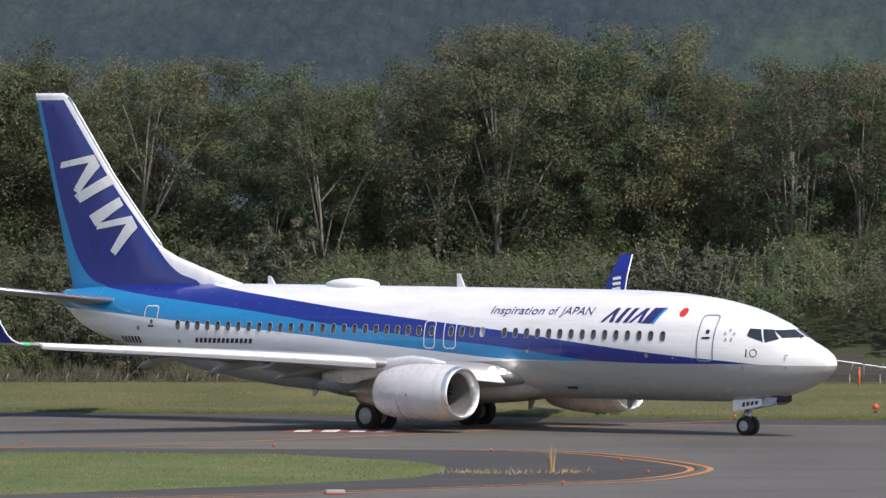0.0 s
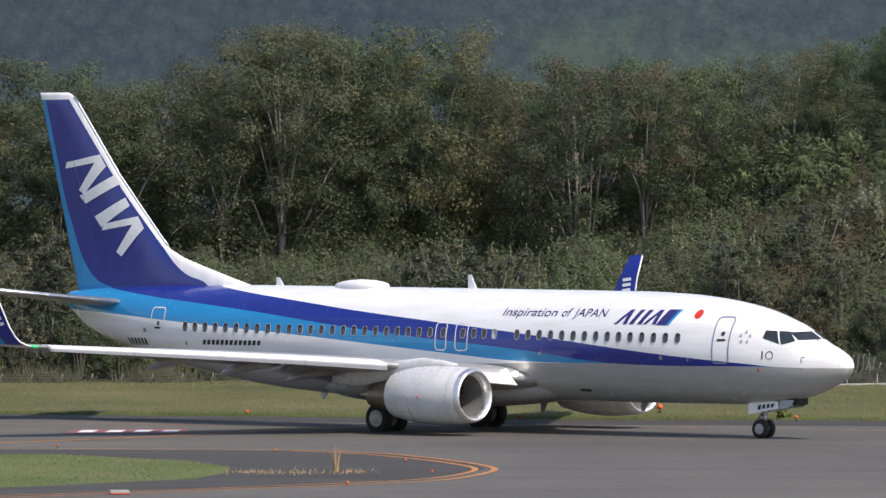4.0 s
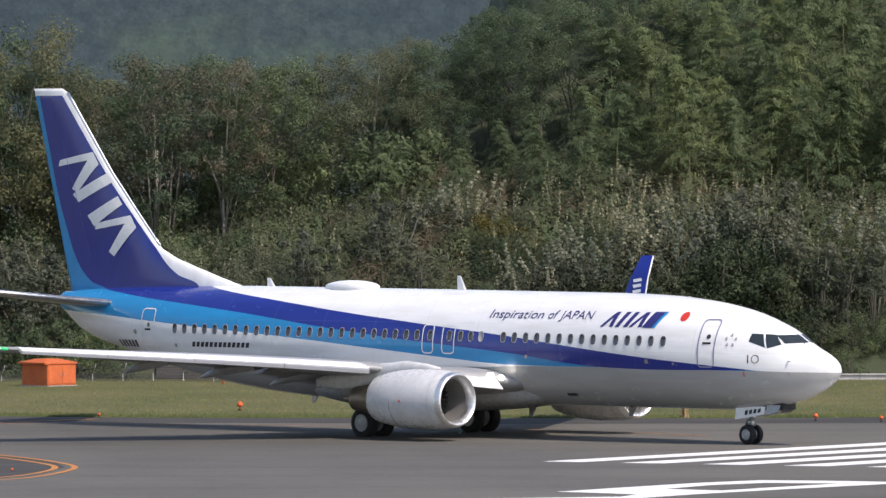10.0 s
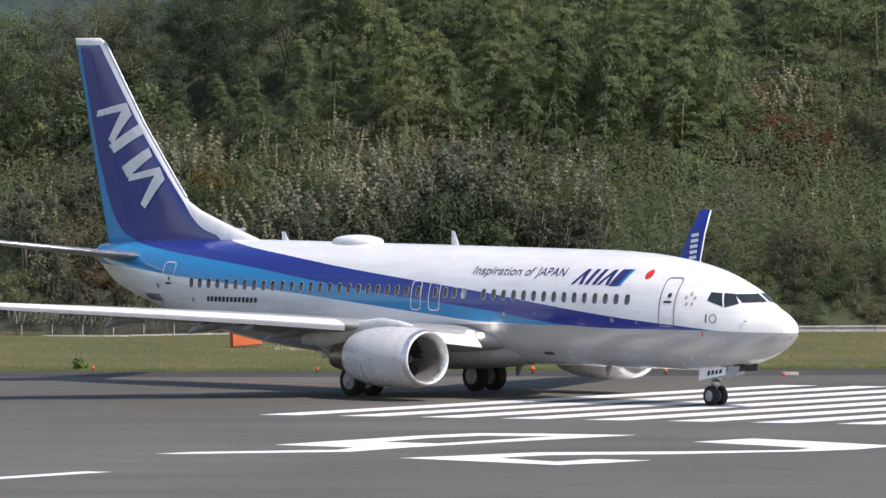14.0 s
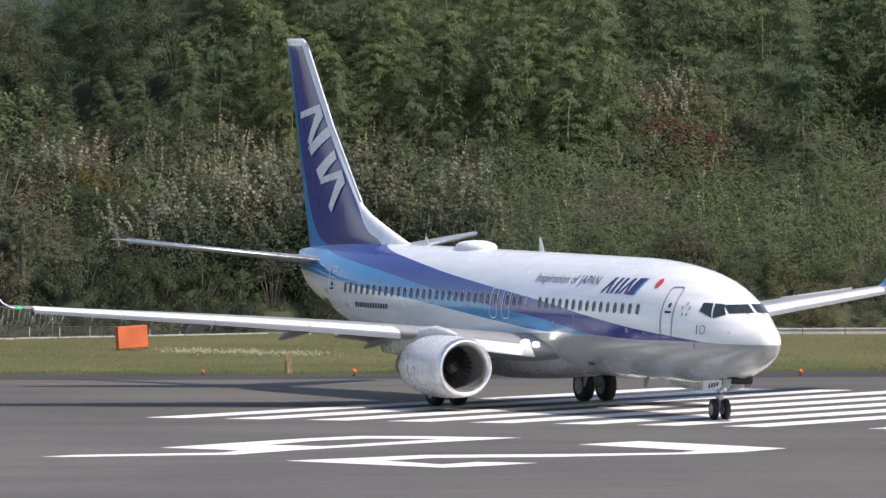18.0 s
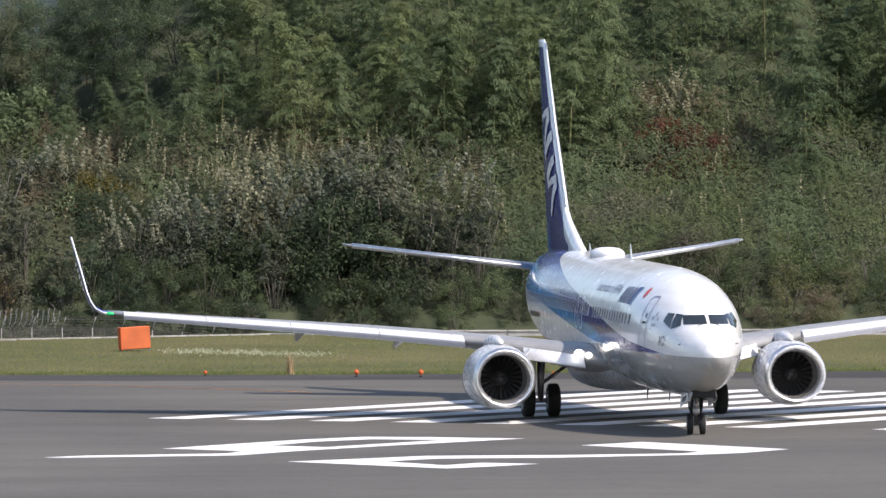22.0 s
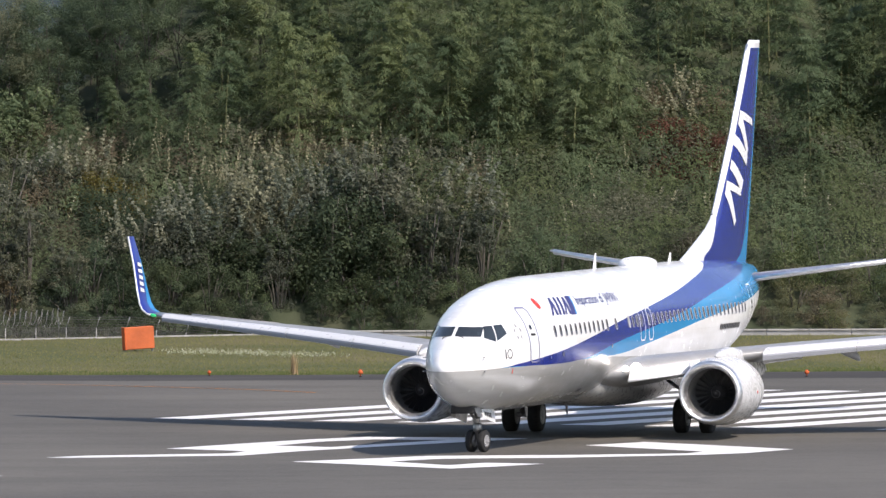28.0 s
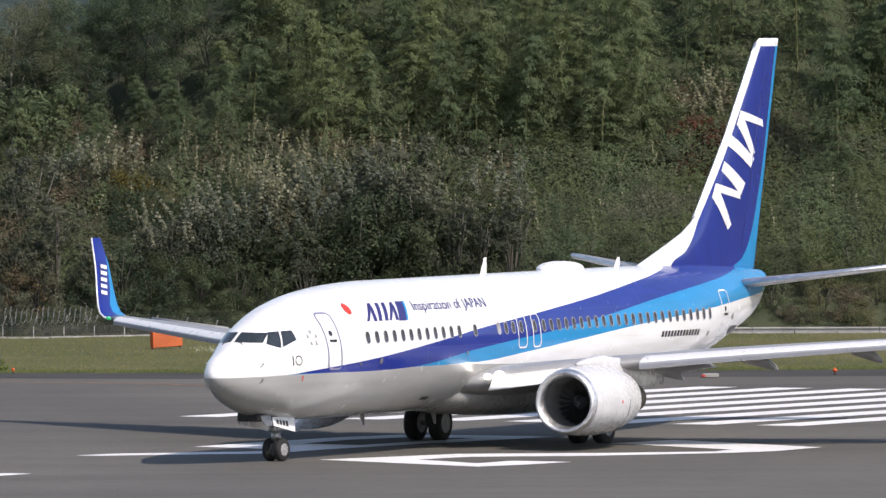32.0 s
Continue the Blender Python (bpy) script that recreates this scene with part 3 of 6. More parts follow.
def build_fuselage():
    xs = [4.115, 4.09, 4.05, 3.99, 3.9, 3.78, 3.62, 3.42, 3.2, 2.95, 2.7, 2.4, 2.1, 1.75, 1.4, 1.0, 0.5, 0] + [-0.6 * i for i in range(1, 56)] + [-33.25, -33.5, -33.75, -33.95, -34.1]
    rings = []
    for x in xs:
        t, b, w = hull(x)
        rings.append(ring_x(x, 0, (t + b) / 2, max(w, 0.01), max((t - b) / 2, 0.01), 56))
    v, f = loft(rings)
    part("fuselage", mesh_of("fuselage", v, f, M_FUS), aircraft, "white over grey fuselage with dark and light blue bands")
    # exhaust of the auxiliary power unit
    part("tail_exhaust", mesh_of("tail_exhaust", *loft(lathe_x([(-33.7, 0.27), (-34.14, 0.23), (-34.22, 0.20), (-34.14, 0.17), (-33.9, 0.16)], 0, 4.81, 20)), M_HOT), aircraft, "dark exhaust nozzle in the tail cone")
    # belly fairing
    rings = []
    for i in range(25):
        u = i / 24
        x = -8.4 - 12.4 * u
        s = math.sin(math.pi * u) ** 0.42 if 0 < u < 1 else 0.0
        rings.append(ring_x(x, 0, 1.86, 0.4 + 1.50 * s, 0.2 + 0.74 * s, 32, 2.8))
    part("belly_fairing", mesh_of("belly_fairing", *loft(rings), paint("belly_grey", GREY, 0.3, 0, 0.3)), aircraft, "grey belly fairing between the wings")


def quad_patch(corners, side, off=0.012, n=5):
    """A four-cornered patch of paint or glass laid on the side of the hull; corners are (x, z)."""
    (ax, az), (bx, bz), (cx, cz), (dx, dz) = corners
    verts, faces = [], []
    for i in range(n + 1):
        for j in range(n + 1):
            u, w = i / n, j / n
            x = (ax * (1 - u) + bx * u) * (1 - w) + (dx * (1 - u) + cx * u) * w
            z = (az * (1 - u) + bz * u) * (1 - w) + (dz * (1 - u) + cz * u) * w
            verts.append((x, side * (side_y(x, z) + off), z + off * 0.3 * (1 if z > 3.3 else 0)))
    for i in range(n):
        for j in range(n):
            a = i * (n + 1) + j
            q = (a, a + n + 1, a + n + 2, a + 1)
            faces.append(q)
    return verts, faces


def rounded_outline(x0, x1, z0, z1, r, lean=0.0, n=6):
    pts = []
    for cx, cz, a0 in ((x1 - r, z1 - r, 0), (x0 + r, z1 - r, 90), (x0 + r, z0 + r, 180), (x1 - r, z0 + r, 270)):
        for k in range(n):
            a = radians(a0 + 90 * k / (n - 1))
            z = cz + r * math.sin(a)
            pts.append((cx + r * math.cos(a) + lean * (z - z0), z))
    return pts


def frame_patch(x0, x1, z0, z1, r, width, side, off=0.014, lean=0.0):
    outer = rounded_outline(x0, x1, z0, z1, r, lean)
    inner = rounded_outline(x0 + width, x1 - width, z0 + width, z1 - width, max(r - width, 0.01), lean)
    # long straight runs are split so that they follow the curve of the hull
    def split(p):
        out = []
        for a, b in zip(p, p[1:] + p[:1]):
            k = max(1, int(math.hypot(b[0] - a[0], b[1] - a[1]) / 0.15))
            out += [(a[0] + (b[0] - a[0]) * i / 8, a[1] + (b[1] - a[1]) * i / 8) for i in range(8)] if k > 1 else [a]
        return out
    a, b = split(outer), split(inner)
    n = min(len(a), len(b))
    verts = [(x, side * (side_y(x, z) + off), z) for x, z in a[:n]] + [(x, side * (side_y(x, z) + off), z) for x, z in b[:n]]
    return verts, [(i, (i + 1) % n, n + (i + 1) % n, n + i) for i in range(n)]


def disc_patch(cx, cz, r, side, off=0.014, n=24, inner=0.0):
    verts = [(cx, side * (side_y(cx, cz) + off), cz)]
    for rr in ((inner if inner else r * 0.5), r):
        for k in range(n):
            x, z = cx + rr * math.cos(2 * math.pi * k / n), cz + rr * math.sin(2 * math.pi * k / n)
            verts.append((x, side * (side_y(x, z) + off), z))
    faces = [(1 + k, 1 + n + k, 1 + n + (k + 1) % n, 1 + (k + 1) % n) for k in range(n)]
    if not inner:
        faces += [(0, 1 + k, 1 + (k + 1) % n) for k in range(n)]
    return verts, faces


def slanted_bars(x0, x1, z0, z1, count, fill, lean, side):
    """Plain slanted bars that stand for a maker's or carrier's mark."""
    pieces = []
    step = (x1 - x0) / count
    for k in range(count):
        a, b = x0 + step * k, x0 + step * (k + fill)
        pieces.append(quad_patch([(a, z0), (b, z0), (b + lean, z1), (a + lean, z1)], side, 0.012, 4))
    return merge(*pieces)


def lettering(text, size, width, x0, z0, side):
    """Words in the built-in font, laid on the hull; read towards the nose on the right side, towards the tail on the left."""
    cu = bpy.data.curves.new("words", "FONT")
    cu.body, cu.size, cu.shear = text, size, 0.15
    ob = new("words", cu)
    bpy.context.view_layer.update()
    me = bpy.data.meshes.new_from_object(ob.evaluated_get(bpy.context.evaluated_depsgraph_get()))
    bpy.data.objects.remove(ob)
    span = max(v.co.x for v in me.vertices)
    bm = bmesh.new()
    bm.from_mesh(me)
    bmesh.ops.subdivide_edges(bm, edges=[e for e in bm.edges if e.calc_length() > 0.12], cuts=1)
    for v in bm.verts:
        tx, tz = v.co.x * width / span, v.co.y
        x, z = (x0 + tx) if side < 0 else (x0 - tx), z0 + tz
        v.co = (x, side * (side_y(x, z) + 0.016), z + 0.006)
    out = bpy.data.meshes.new("words")
    bm.to_mesh(out)
    bm.free()
    bpy.data.meshes.remove(me)
    out.materials.append(M_NAVY)
    return out


def build_hull_details():
    # cabin windows, one shared mesh: a pane set in a pale bezel
    n = 14
    rim = lambda s, d: [(0.118 * s * math.copysign(abs(math.cos(a)) ** 0.75, math.cos(a)), d, 0.178 * s * math.copysign(abs(math.sin(a)) ** 0.75, math.sin(a))) for a in (2 * math.pi * k / n for k in range(n))]
    v, f = loft([rim(1.12, 0.0), rim(1.10, 0.008), rim(1.02, 0.008), rim(1.0, 0.003)], False)
    slots = [0] * len(f)
    f = f + [tuple(3 * n + k for k in range(n))]
    win = mesh_of("window", v, f, [M_BEZEL, M_PANE], True, slots + [1])
    blind = mesh_of("window", v, f, [M_BEZEL, M_BEZEL], True, slots + [1])
    for side in (-1, 1):
        # windows behind the wing, at the exits, and ahead of the wing
        row = [-26.66 + 0.536 * i for i in range(24)] + [-13.69, -12.74, -12.20, -11.70, -11.20] + [-10.12 + 0.5393 * i for i in range(15)]
        for i, x in enumerate(row):
            if side > 0 and i in (29, 31):
                continue
            z = 3.82 + (x + 26.66) * -0.0070
            y = side_y(x, z)
            slope = math.degrees(math.atan2(side_y(x + 0.2, z) - side_y(x - 0.2, z), 0.4))
            lean = math.degrees(math.atan2(side_y(x, z - 0.15) - side_y(x, z + 0.15), 0.3))
            m = pose(x, side * (y + 0.003), z, lean if side > 0 else -lean, 0, slope if side > 0 else -slope) @ (Matrix.Identity(4) if side > 0 else pose(0, 0, 0, 0, 0, 180))
            part("cabin_window", blind if i == 28 else win, aircraft, at=m)
        who = "right" if side < 0 else "left"
        for name, (x0, x1, z0, z1), mat, lean in (("front_door", (-1.06, -0.34, 2.74, 4.45), M_OUTLINE, 0.0), ("rear_door", (-28.62, -27.84, 2.94, 4.55), M_OUTLINE_W, 0.0), ("overwing_exit", (-14.07, -13.50, 3.06, 4.13), M_OUTLINE_W, 0.0), ("overwing_exit", (-13.10, -12.47, 3.06, 4.13), M_OUTLINE_W, 0.0)):
            v, f = frame_patch(x0, x1, z0, z1, 0.17, 0.048, side, 0.014, lean)
            door = part(name, mesh_of(name, v, f, mat), aircraft, "door outlined by a thin painted line")
            if "door" in name:
                xm = (x0 + x1) / 2
                part("handle", mesh_of("handle", *quad_patch([(xm - 0.16, (z0 + z1) / 2 - 0.03), (xm + 0.18, (z0 + z1) / 2 - 0.03), (xm + 0.18, (z0 + z1) / 2 + 0.04), (xm - 0.16, (z0 + z1) / 2 + 0.04)], side, 0.016, 2), M_DARK), door, "dark recessed handle")
                part("door_window", mesh_of("door_window", *disc_patch(xm + 0.05, z1 - 0.62, 0.085, side, 0.016, 14), M_PANE), door, "small round dark window")
        part("flag_disc", mesh_of("flag_disc", *disc_patch(-1.95 if side < 0 else -2.1, 4.52, 0.165, side), M_RED), aircraft, "plain red disc")
        # the carrier's mark as plain navy shapes, with a slanted flash after it
        way, x0, lean = (1, -5.60, 0.33) if side < 0 else (-1, -2.80, -0.33)
        at = lambda u, w: (x0 + way * u + lean * w, 4.13 + 0.53 * w)
        chevrons = [[[at(u, 0), at(u + 0.15, 0), at(u + 0.42, 1), at(u + 0.25, 1)], [at(u + 0.42, 0), at(u + 0.60, 0), at(u + 0.42, 1), at(u + 0.25, 1)]] for u in (0.0, 1.34)]
        bars = [[[at(u, 0), at(u + 0.2, 0), at(u + 0.2, 1), at(u, 1)]] for u in (0.70, 1.08)]
        for nm, shapes in (("mark_chevron", chevrons), ("mark_bar", bars)):
            for quads in shapes:
                part(nm, mesh_of(nm, *merge(*[quad_patch(q, side, 0.012, 4) for q in quads]), M_NAVY), aircraft, "plain navy " + nm.split("_")[1])
        u0 = 1.96
        part("carrier_flash", mesh_of("carrier_flash", *quad_patch([at(u0, -0.04), at(u0 + 0.46, -0.04), at(u0 + 0.46, 1.03), at(u0, 1.03)], side, 0.012, 5), M_NAVY), aircraft, "slanted dark blue block")
        part("carrier_flash", mesh_of("carrier_flash", *quad_patch([at(u0 + 0.46, -0.04), at(u0 + 0.58, -0.04), at(u0 + 0.58, 1.03), at(u0 + 0.46, 1.03)], side, 0.012, 5), M_CYAN), aircraft, "slanted light blue edge")
        words = [("Inspiration", 0.0, 2.62), ("of", 2.82, 0.47), ("JAPAN", 3.45, 1.55)]
        for text, shift, width in words:
            part("slogan", lettering(text, 0.42, width, (-11.05 + shift) if side < 0 else (-5.92 - shift), 4.385, side), aircraft, "navy lettering " + text)
        mark = part("type_mark", mesh_of("type_mark", *slanted_bars(-25.75, -22.68, 3.15, 3.33, 13, 0.66, 0.06 * -side, side), M_BLACK), aircraft, "row of small black bars")
        mark["kind"] = "stuff"
        part("registration", mesh_of("registration", *slanted_bars(-30.3, -28.95, 3.08, 3.34, 6, 0.6, 0.0, side), M_BLACK), aircraft, "row of dark bars")
        # five-pointed badge, anniversary badge, probes and ports
        for k in range(5):
            a = 2 * math.pi * k / 5 + 0.3
            c = (0.25 + 0.19 * math.cos(a), 3.70 + 0.19 * math.sin(a))
            part("badge_petal", mesh_of("badge_petal", *quad_patch([(c[0] - 0.06, c[1] - 0.05), (c[0] + 0.05, c[1] - 0.05), (c[0] + 0.02, c[1] + 0.07), (c[0] - 0.03, c[1] + 0.05)], side, 0.014, 2), M_BADGE), aircraft, "small grey badge shape")
        part("badge_ring", mesh_of("badge_ring", *disc_patch(1.16 - side * 0.12, 3.06, 0.15, side, 0.014, 20, 0.122), M_BLACK), aircraft, "small dark ring")
        part("badge_bar", mesh_of("badge_bar", *quad_patch([(1.12 + side * 0.14 + a, b) for a, b in ((0, 2.91), (0.045, 2.91), (0.045, 3.21), (0, 3.21))], side, 0.014, 2), M_BLACK), aircraft, "small dark bar")
        for px, pz in ((2.55, 2.99), (2.57, 2.56)):
            y = side * side_y(px, pz)
            part("probe", mesh_of("probe", *tube([(px - 0.05, y, pz), (px - 0.02, y + side * 0.06, pz), (px + 0.12, y + side * 0.08, pz)], 0.018, 8), M_STEEL), aircraft, "small metal air probe")
        part("red_stencil", mesh_of("red_stencil", *quad_patch([(0.80, 2.44), (0.85, 2.44), (0.85, 2.60), (0.80, 2.60)], side, 0.012, 2), M_RED), aircraft, "small red stencil")
        for px, pz, r in ((-3.3, 2.93, 0.09), (-9.0, 3.02, 0.07), (-2.1, 2.86, 0.05), (-26.66, 3.18, 0.08), (-29.0, 3.66, 0.1)):
            part("port", mesh_of("port", *disc_patch(px, pz, r, side, 0.012, 12), M_STEEL if pz < 3.2 else M_RED if px > -27 else M_STEEL), aircraft, "small round port")
        # lower skin openings
        part("outflow_port", mesh_of("outflow_port", *quad_patch([(-7.6, 1.62), (-7.1, 1.62), (-7.1, 1.72), (-7.6, 1.72)], side, 0.012, 2), M_DARK), aircraft, "dark slot in the lower skin")
        # flight deck side windows
        panes = [("side_window", [(0.93, 3.67), (1.60, 3.46), (1.36, 3.93), (0.95, 3.95)]), ("side_window", [(1.67, 3.44), (2.13, 3.57), (1.80, 3.91), (1.43, 3.93)])]
        for nm, c in panes:
            part(nm, mesh_of(nm, *quad_patch(c, side, 0.012, 5), M_SHIELD), aircraft, "dark flight deck side window")
        # windscreen
        verts, faces = [], []
        k = 6
        for i in range(k + 1):
            for j in range(k + 1):
                u, w = i / k, j / k
                y = 0.05 + (0.70 - 0.05 + 0.03 * (1 - w)) * u
                z = (3.63 - 0.03 * u) * (1 - w) + (3.91 - 0.02 * u) * w
                verts.append((nose_x(y, z) + 0.012, side * y, z + 0.006))
        faces = [(i * (k + 1) + j, (i + 1) * (k + 1) + j, (i + 1) * (k + 1) + j + 1, i * (k + 1) + j + 1) for i in range(k) for j in range(k)]
        scr = part("windscreen", mesh_of("windscreen", verts, faces, M_SHIELD), aircraft, "dark windscreen pane")
        part("wiper", mesh_of("wiper", *tube([(nose_x(0.34, 3.55) + 0.02, side * 0.34, 3.55), (nose_x(0.30, 3.60) + 0.03, side * 0.30, 3.60), (nose_x(0.10, 3.66) + 0.03, side * 0.10, 3.66)], 0.012, 6), M_DARK), scr, "black wiper arm")
    # things on the roof
    rings = []
    for i in range(17):
        u = i / 16
        s = math.sin(math.pi * u) ** 0.5 if 0 < u < 1 else 0
        rings.append(ring_x(-17.95 - 2.55 * u, 0, 5.36, 0.06 + 0.52 * s, 0.03 + 0.24 * s, 20, 2.5))
    part("antenna_dome", mesh_of("antenna_dome", *loft(rings), M_WHITE), aircraft, "pale rounded satellite antenna dome")
    for x, h in ((-13.65, 0.46), (-23.2, 0.30)):
        v, f = loft([[(x, 0.03, 5.34), (x - 0.36, 0.0, 5.34), (x, -0.03, 5.34), (x + 0.08, 0, 5.34)], [(x - 0.22, 0.012, 5.38 + h), (x - 0.36, 0, 5.38 + h), (x - 0.22, -0.012, 5.38 + h), (x - 0.18, 0, 5.38 + h)]])
        part("blade_antenna", mesh_of("blade_antenna", v, f, M_WHITE, False), aircraft, "thin white blade antenna")
    for x, y, z0, h in ((-10.2, 0.0, 1.16, 0.4), (-5.4, 0, 1.22, 0.34), (-21.0, 0, 1.35, 0.25)):
        v, f = loft([[(x, 0.03, z0 + 0.05), (x - 0.34, 0.0, z0 + 0.05), (x, -0.03, z0 + 0.05), (x + 0.08, 0, z0 + 0.05)], [(x - 0.22, 0.012, z0 - h), (x - 0.34, 0, z0 - h), (x - 0.22, -0.012, z0 - h), (x - 0.18, 0, z0 - h)]])
        part("blade_antenna", mesh_of("blade_antenna", v, f, M_STEEL, False), aircraft, "thin blade antenna under the belly")


def aerofoil(le, chord, thick, droop=0.0, n=14, twist=0.0):
    """A wing section: points round the profile in the plane of x and z, from leading edge le = (x, y, z)."""
    up, lo = [], []
    for i in range(n + 1):
        u = 0.5 - 0.5 * math.cos(math.pi * i / n)
        t = thick * (1.4845 * math.sqrt(u) - 0.63 * u - 1.758 * u * u + 1.4215 * u ** 3 - 0.5075 * u ** 4) * chord
        z = -droop * u * u + twist * u * chord
        up.append((le[0] - u * chord, z + t * 1.05))
        lo.append((le[0] - u * chord, z - t * 0.95))
    prof = up + lo[-2:0:-1]
    return [(x, le[1], le[2] + z) for x, z in prof]


def wing_le(y):
    return float(np.interp(y, [1.2, 1.9, 5.0, 17.1], [-9.2, -10.0, -12.98, -20.4]))


def wing_te(y):
    return float(np.interp(y, [1.2, 5.8, 17.1], [-18.3, -18.4, -21.95]))


def wing_z(y):
    return float(np.interp(y, [1.2, 1.9, 4.0, 5.75, 8, 11, 14, 16.4, 17.1], [2.0, 2.14, 2.46, 2.70, 2.90, 3.13, 3.34, 3.51, 3.57]))


def mirror(side, data):
    v, f = data
    return ([(x, side * y, z) for x, y, z in v], f if side > 0 else [tuple(reversed(q)) for q in f])


def build_wing(side):
    who = "left" if side > 0 else "right"
    rings = []
    for y in (1.2, 1.9, 2.6, 3.4, 4.2, 5.0, 6.5, 8.5, 10.5, 12.5, 14.5, 16.2, 17.0):
        c = wing_le(y) - wing_te(y)
        rings.append(aerofoil((wing_le(y), y, wing_z(y)), c, float(np.interp(y, [1.2, 5, 17], [0.115, 0.10, 0.09])), 0.05, twist=float(np.interp(y, [2, 8, 17], [-0.012, 0.012, 0.035]))))
    wing = part("wing", mesh_of("wing", *mirror(side, loft(rings)), M_WING), aircraft, "grey swept wing")
    # slats, drooped ahead of the leading edge
    for y0, y1 in ((5.75, 8.41), (8.425, 11.2), (11.215, 13.9), (13.915, 16.55)):
        rings = []
        for y in (y0, (y0 + y1) / 2, y1):
            r = []
            s = float(np.interp(y, [5, 17], [1.0, 0.58]))
            for u, z in ((-0.40, 0.17), (-0.06, 0.150), (0.16, 0.085), (0.33, 0.0), (0.37, -0.05), (0.385, -0.11), (0.375, -0.24), (0.34, -0.255), (0.27, -0.19), (0.08, -0.03), (-0.38, 0.12)):
                r.append((wing_le(y) + u * s, y, wing_z(y) + z * s))
            rings.append(r)
        slat = part("slat", mesh_of("slat", *mirror(side, loft(rings)), M_SLAT, False), wing, "bright white leading edge slat")
        rings = []
        for y in (y0, (y0 + y1) / 2, y1):
            s = float(np.interp(y, [5, 17], [1.0, 0.58]))
            rings.append([(wing_le(y) + u * s, y, wing_z(y) + z * s) for u, z in ((0.376, -0.045), (0.394, -0.11), (0.384, -0.246), (0.365, -0.20))])
        part("slat_lip", mesh_of("slat_lip", *mirror(side, loft(rings)), M_LIPGREY, False), slat, "blue-grey lower slat lip")
    # inboard leading edge flap, hinged down under the root
    rings = []
    for y in (2.15, 3.0, 3.95):
        r = [(wing_le(y) + u, y, wing_z(y) + z) for u, z in ((-0.10, 0.06), (0.06, 0.03), (0.29, -0.23), (0.39, -0.31), (0.37, -0.36), (0.24, -0.29), (-0.04, -0.05))]
        rings.append(r)
    part("leading_edge_flap", mesh_of("leading_edge_flap", *mirror(side, loft(rings)), M_WHITE), wing, "white leading edge flap hanging below the root")
    # trailing flaps, a little lowered, and ailerons
    for nm, y0, y1, drop, ch in (("flap", 2.0, 5.6, 0.22, 1.30), ("flap", 6.0, 12.4, 0.12, 1.0), ("aileron", 12.6, 16.0, 0.02, 0.55)):
        rings = []
        for y in (y0, (y0 + y1) / 2, y1):
            c = ch * float(np.interp(y, [2, 17], [1.05, 0.85]))
            x, z = wing_te(y) + c * 0.45, wing_z(y) - 0.06 - drop * 0.35 + 0.10 * float(np.interp(y, [4, 10, 16], [0, 0.6, 0.9]))
            rings.append([(x, y, z), (x - 0.1 * c, y, z + 0.09), (x - 0.45 * c, y, z + 0.03 - 0.3 * drop), (x - c, y, z - drop), (x - 0.5 * c, y, z - 0.10 - 0.4 * drop), (x - 0.08 * c, y, z - 0.08)])
        part(nm, mesh_of(nm, *mirror(side, loft(rings)), M_WING), wing, "grey trailing edge " + nm)
    # flap track fairings
    for y, ln in ((4.3, 2.6), (7.3, 2.7), (10.6, 2.3)):
        rings = []
        for i in range(11):
            u = i / 10
            s = max(math.sin(math.pi * min(1, 0.12 + 0.88 * u)) ** 0.6 if u < 1 else 0.02, 0.02)
            x = wing_te(y) + 1.55 - ln * u
            rings.append(ring_x(x, y, wing_z(y) - 0.17 - 0.42 * u * u, 0.13 * s, 0.19 * s, 12))
        part("flap_fairing", mesh_of("flap_fairing", *mirror(side, loft(rings)), M_WING), wing, "pale canoe-shaped flap track fairing")
    # winglet
    rings = []
    for y, z, x, c, lean in ((17.0, 0.0, -20.3, 1.6, 0), (17.25, 0.04, -20.44, 1.52, 18), (17.46, 0.17, -20.57, 1.42, 38), (17.60, 0.38, -20.70, 1.32, 58), (17.72, 0.74, -20.86, 1.18, 72), (17.96, 1.70, -21.16, 0.90, 76), (18.20, 2.60, -21.34, 0.58, 76)):
        base = aerofoil((0, 0, 0), c, 0.085, 0.0)
        x += (0.1 + 0.3 * z) if side > 0 else 0.0
        a = radians(lean)
        rings.append([(x + px, y - pz * math.sin(a), wing_z(17.0) + z + pz * math.cos(a)) for px, _, pz in base])
    wl = part("winglet", mesh_of("winglet", *mirror(side, loft(rings)), M_WLET), aircraft, "upswept blue winglet")
    edge = [(x + 0.012 + ((0.1 + 0.3 * z) if side > 0 else 0.0), y, wing_z(17.0) + z) for y, z, x in ((17.1, 0.0, -20.34), (17.25, 0.04, -20.44), (17.46, 0.17, -20.57), (17.60, 0.38, -20.70), (17.72, 0.74, -20.86), (17.96, 1.70, -21.16), (18.20, 2.60, -21.34))]
    part("leading_edge", mesh_of("leading_edge", *mirror(side, tube(edge, 0.032, 6)), M_SLAT), wl, "bright winglet leading edge")
    bars = []
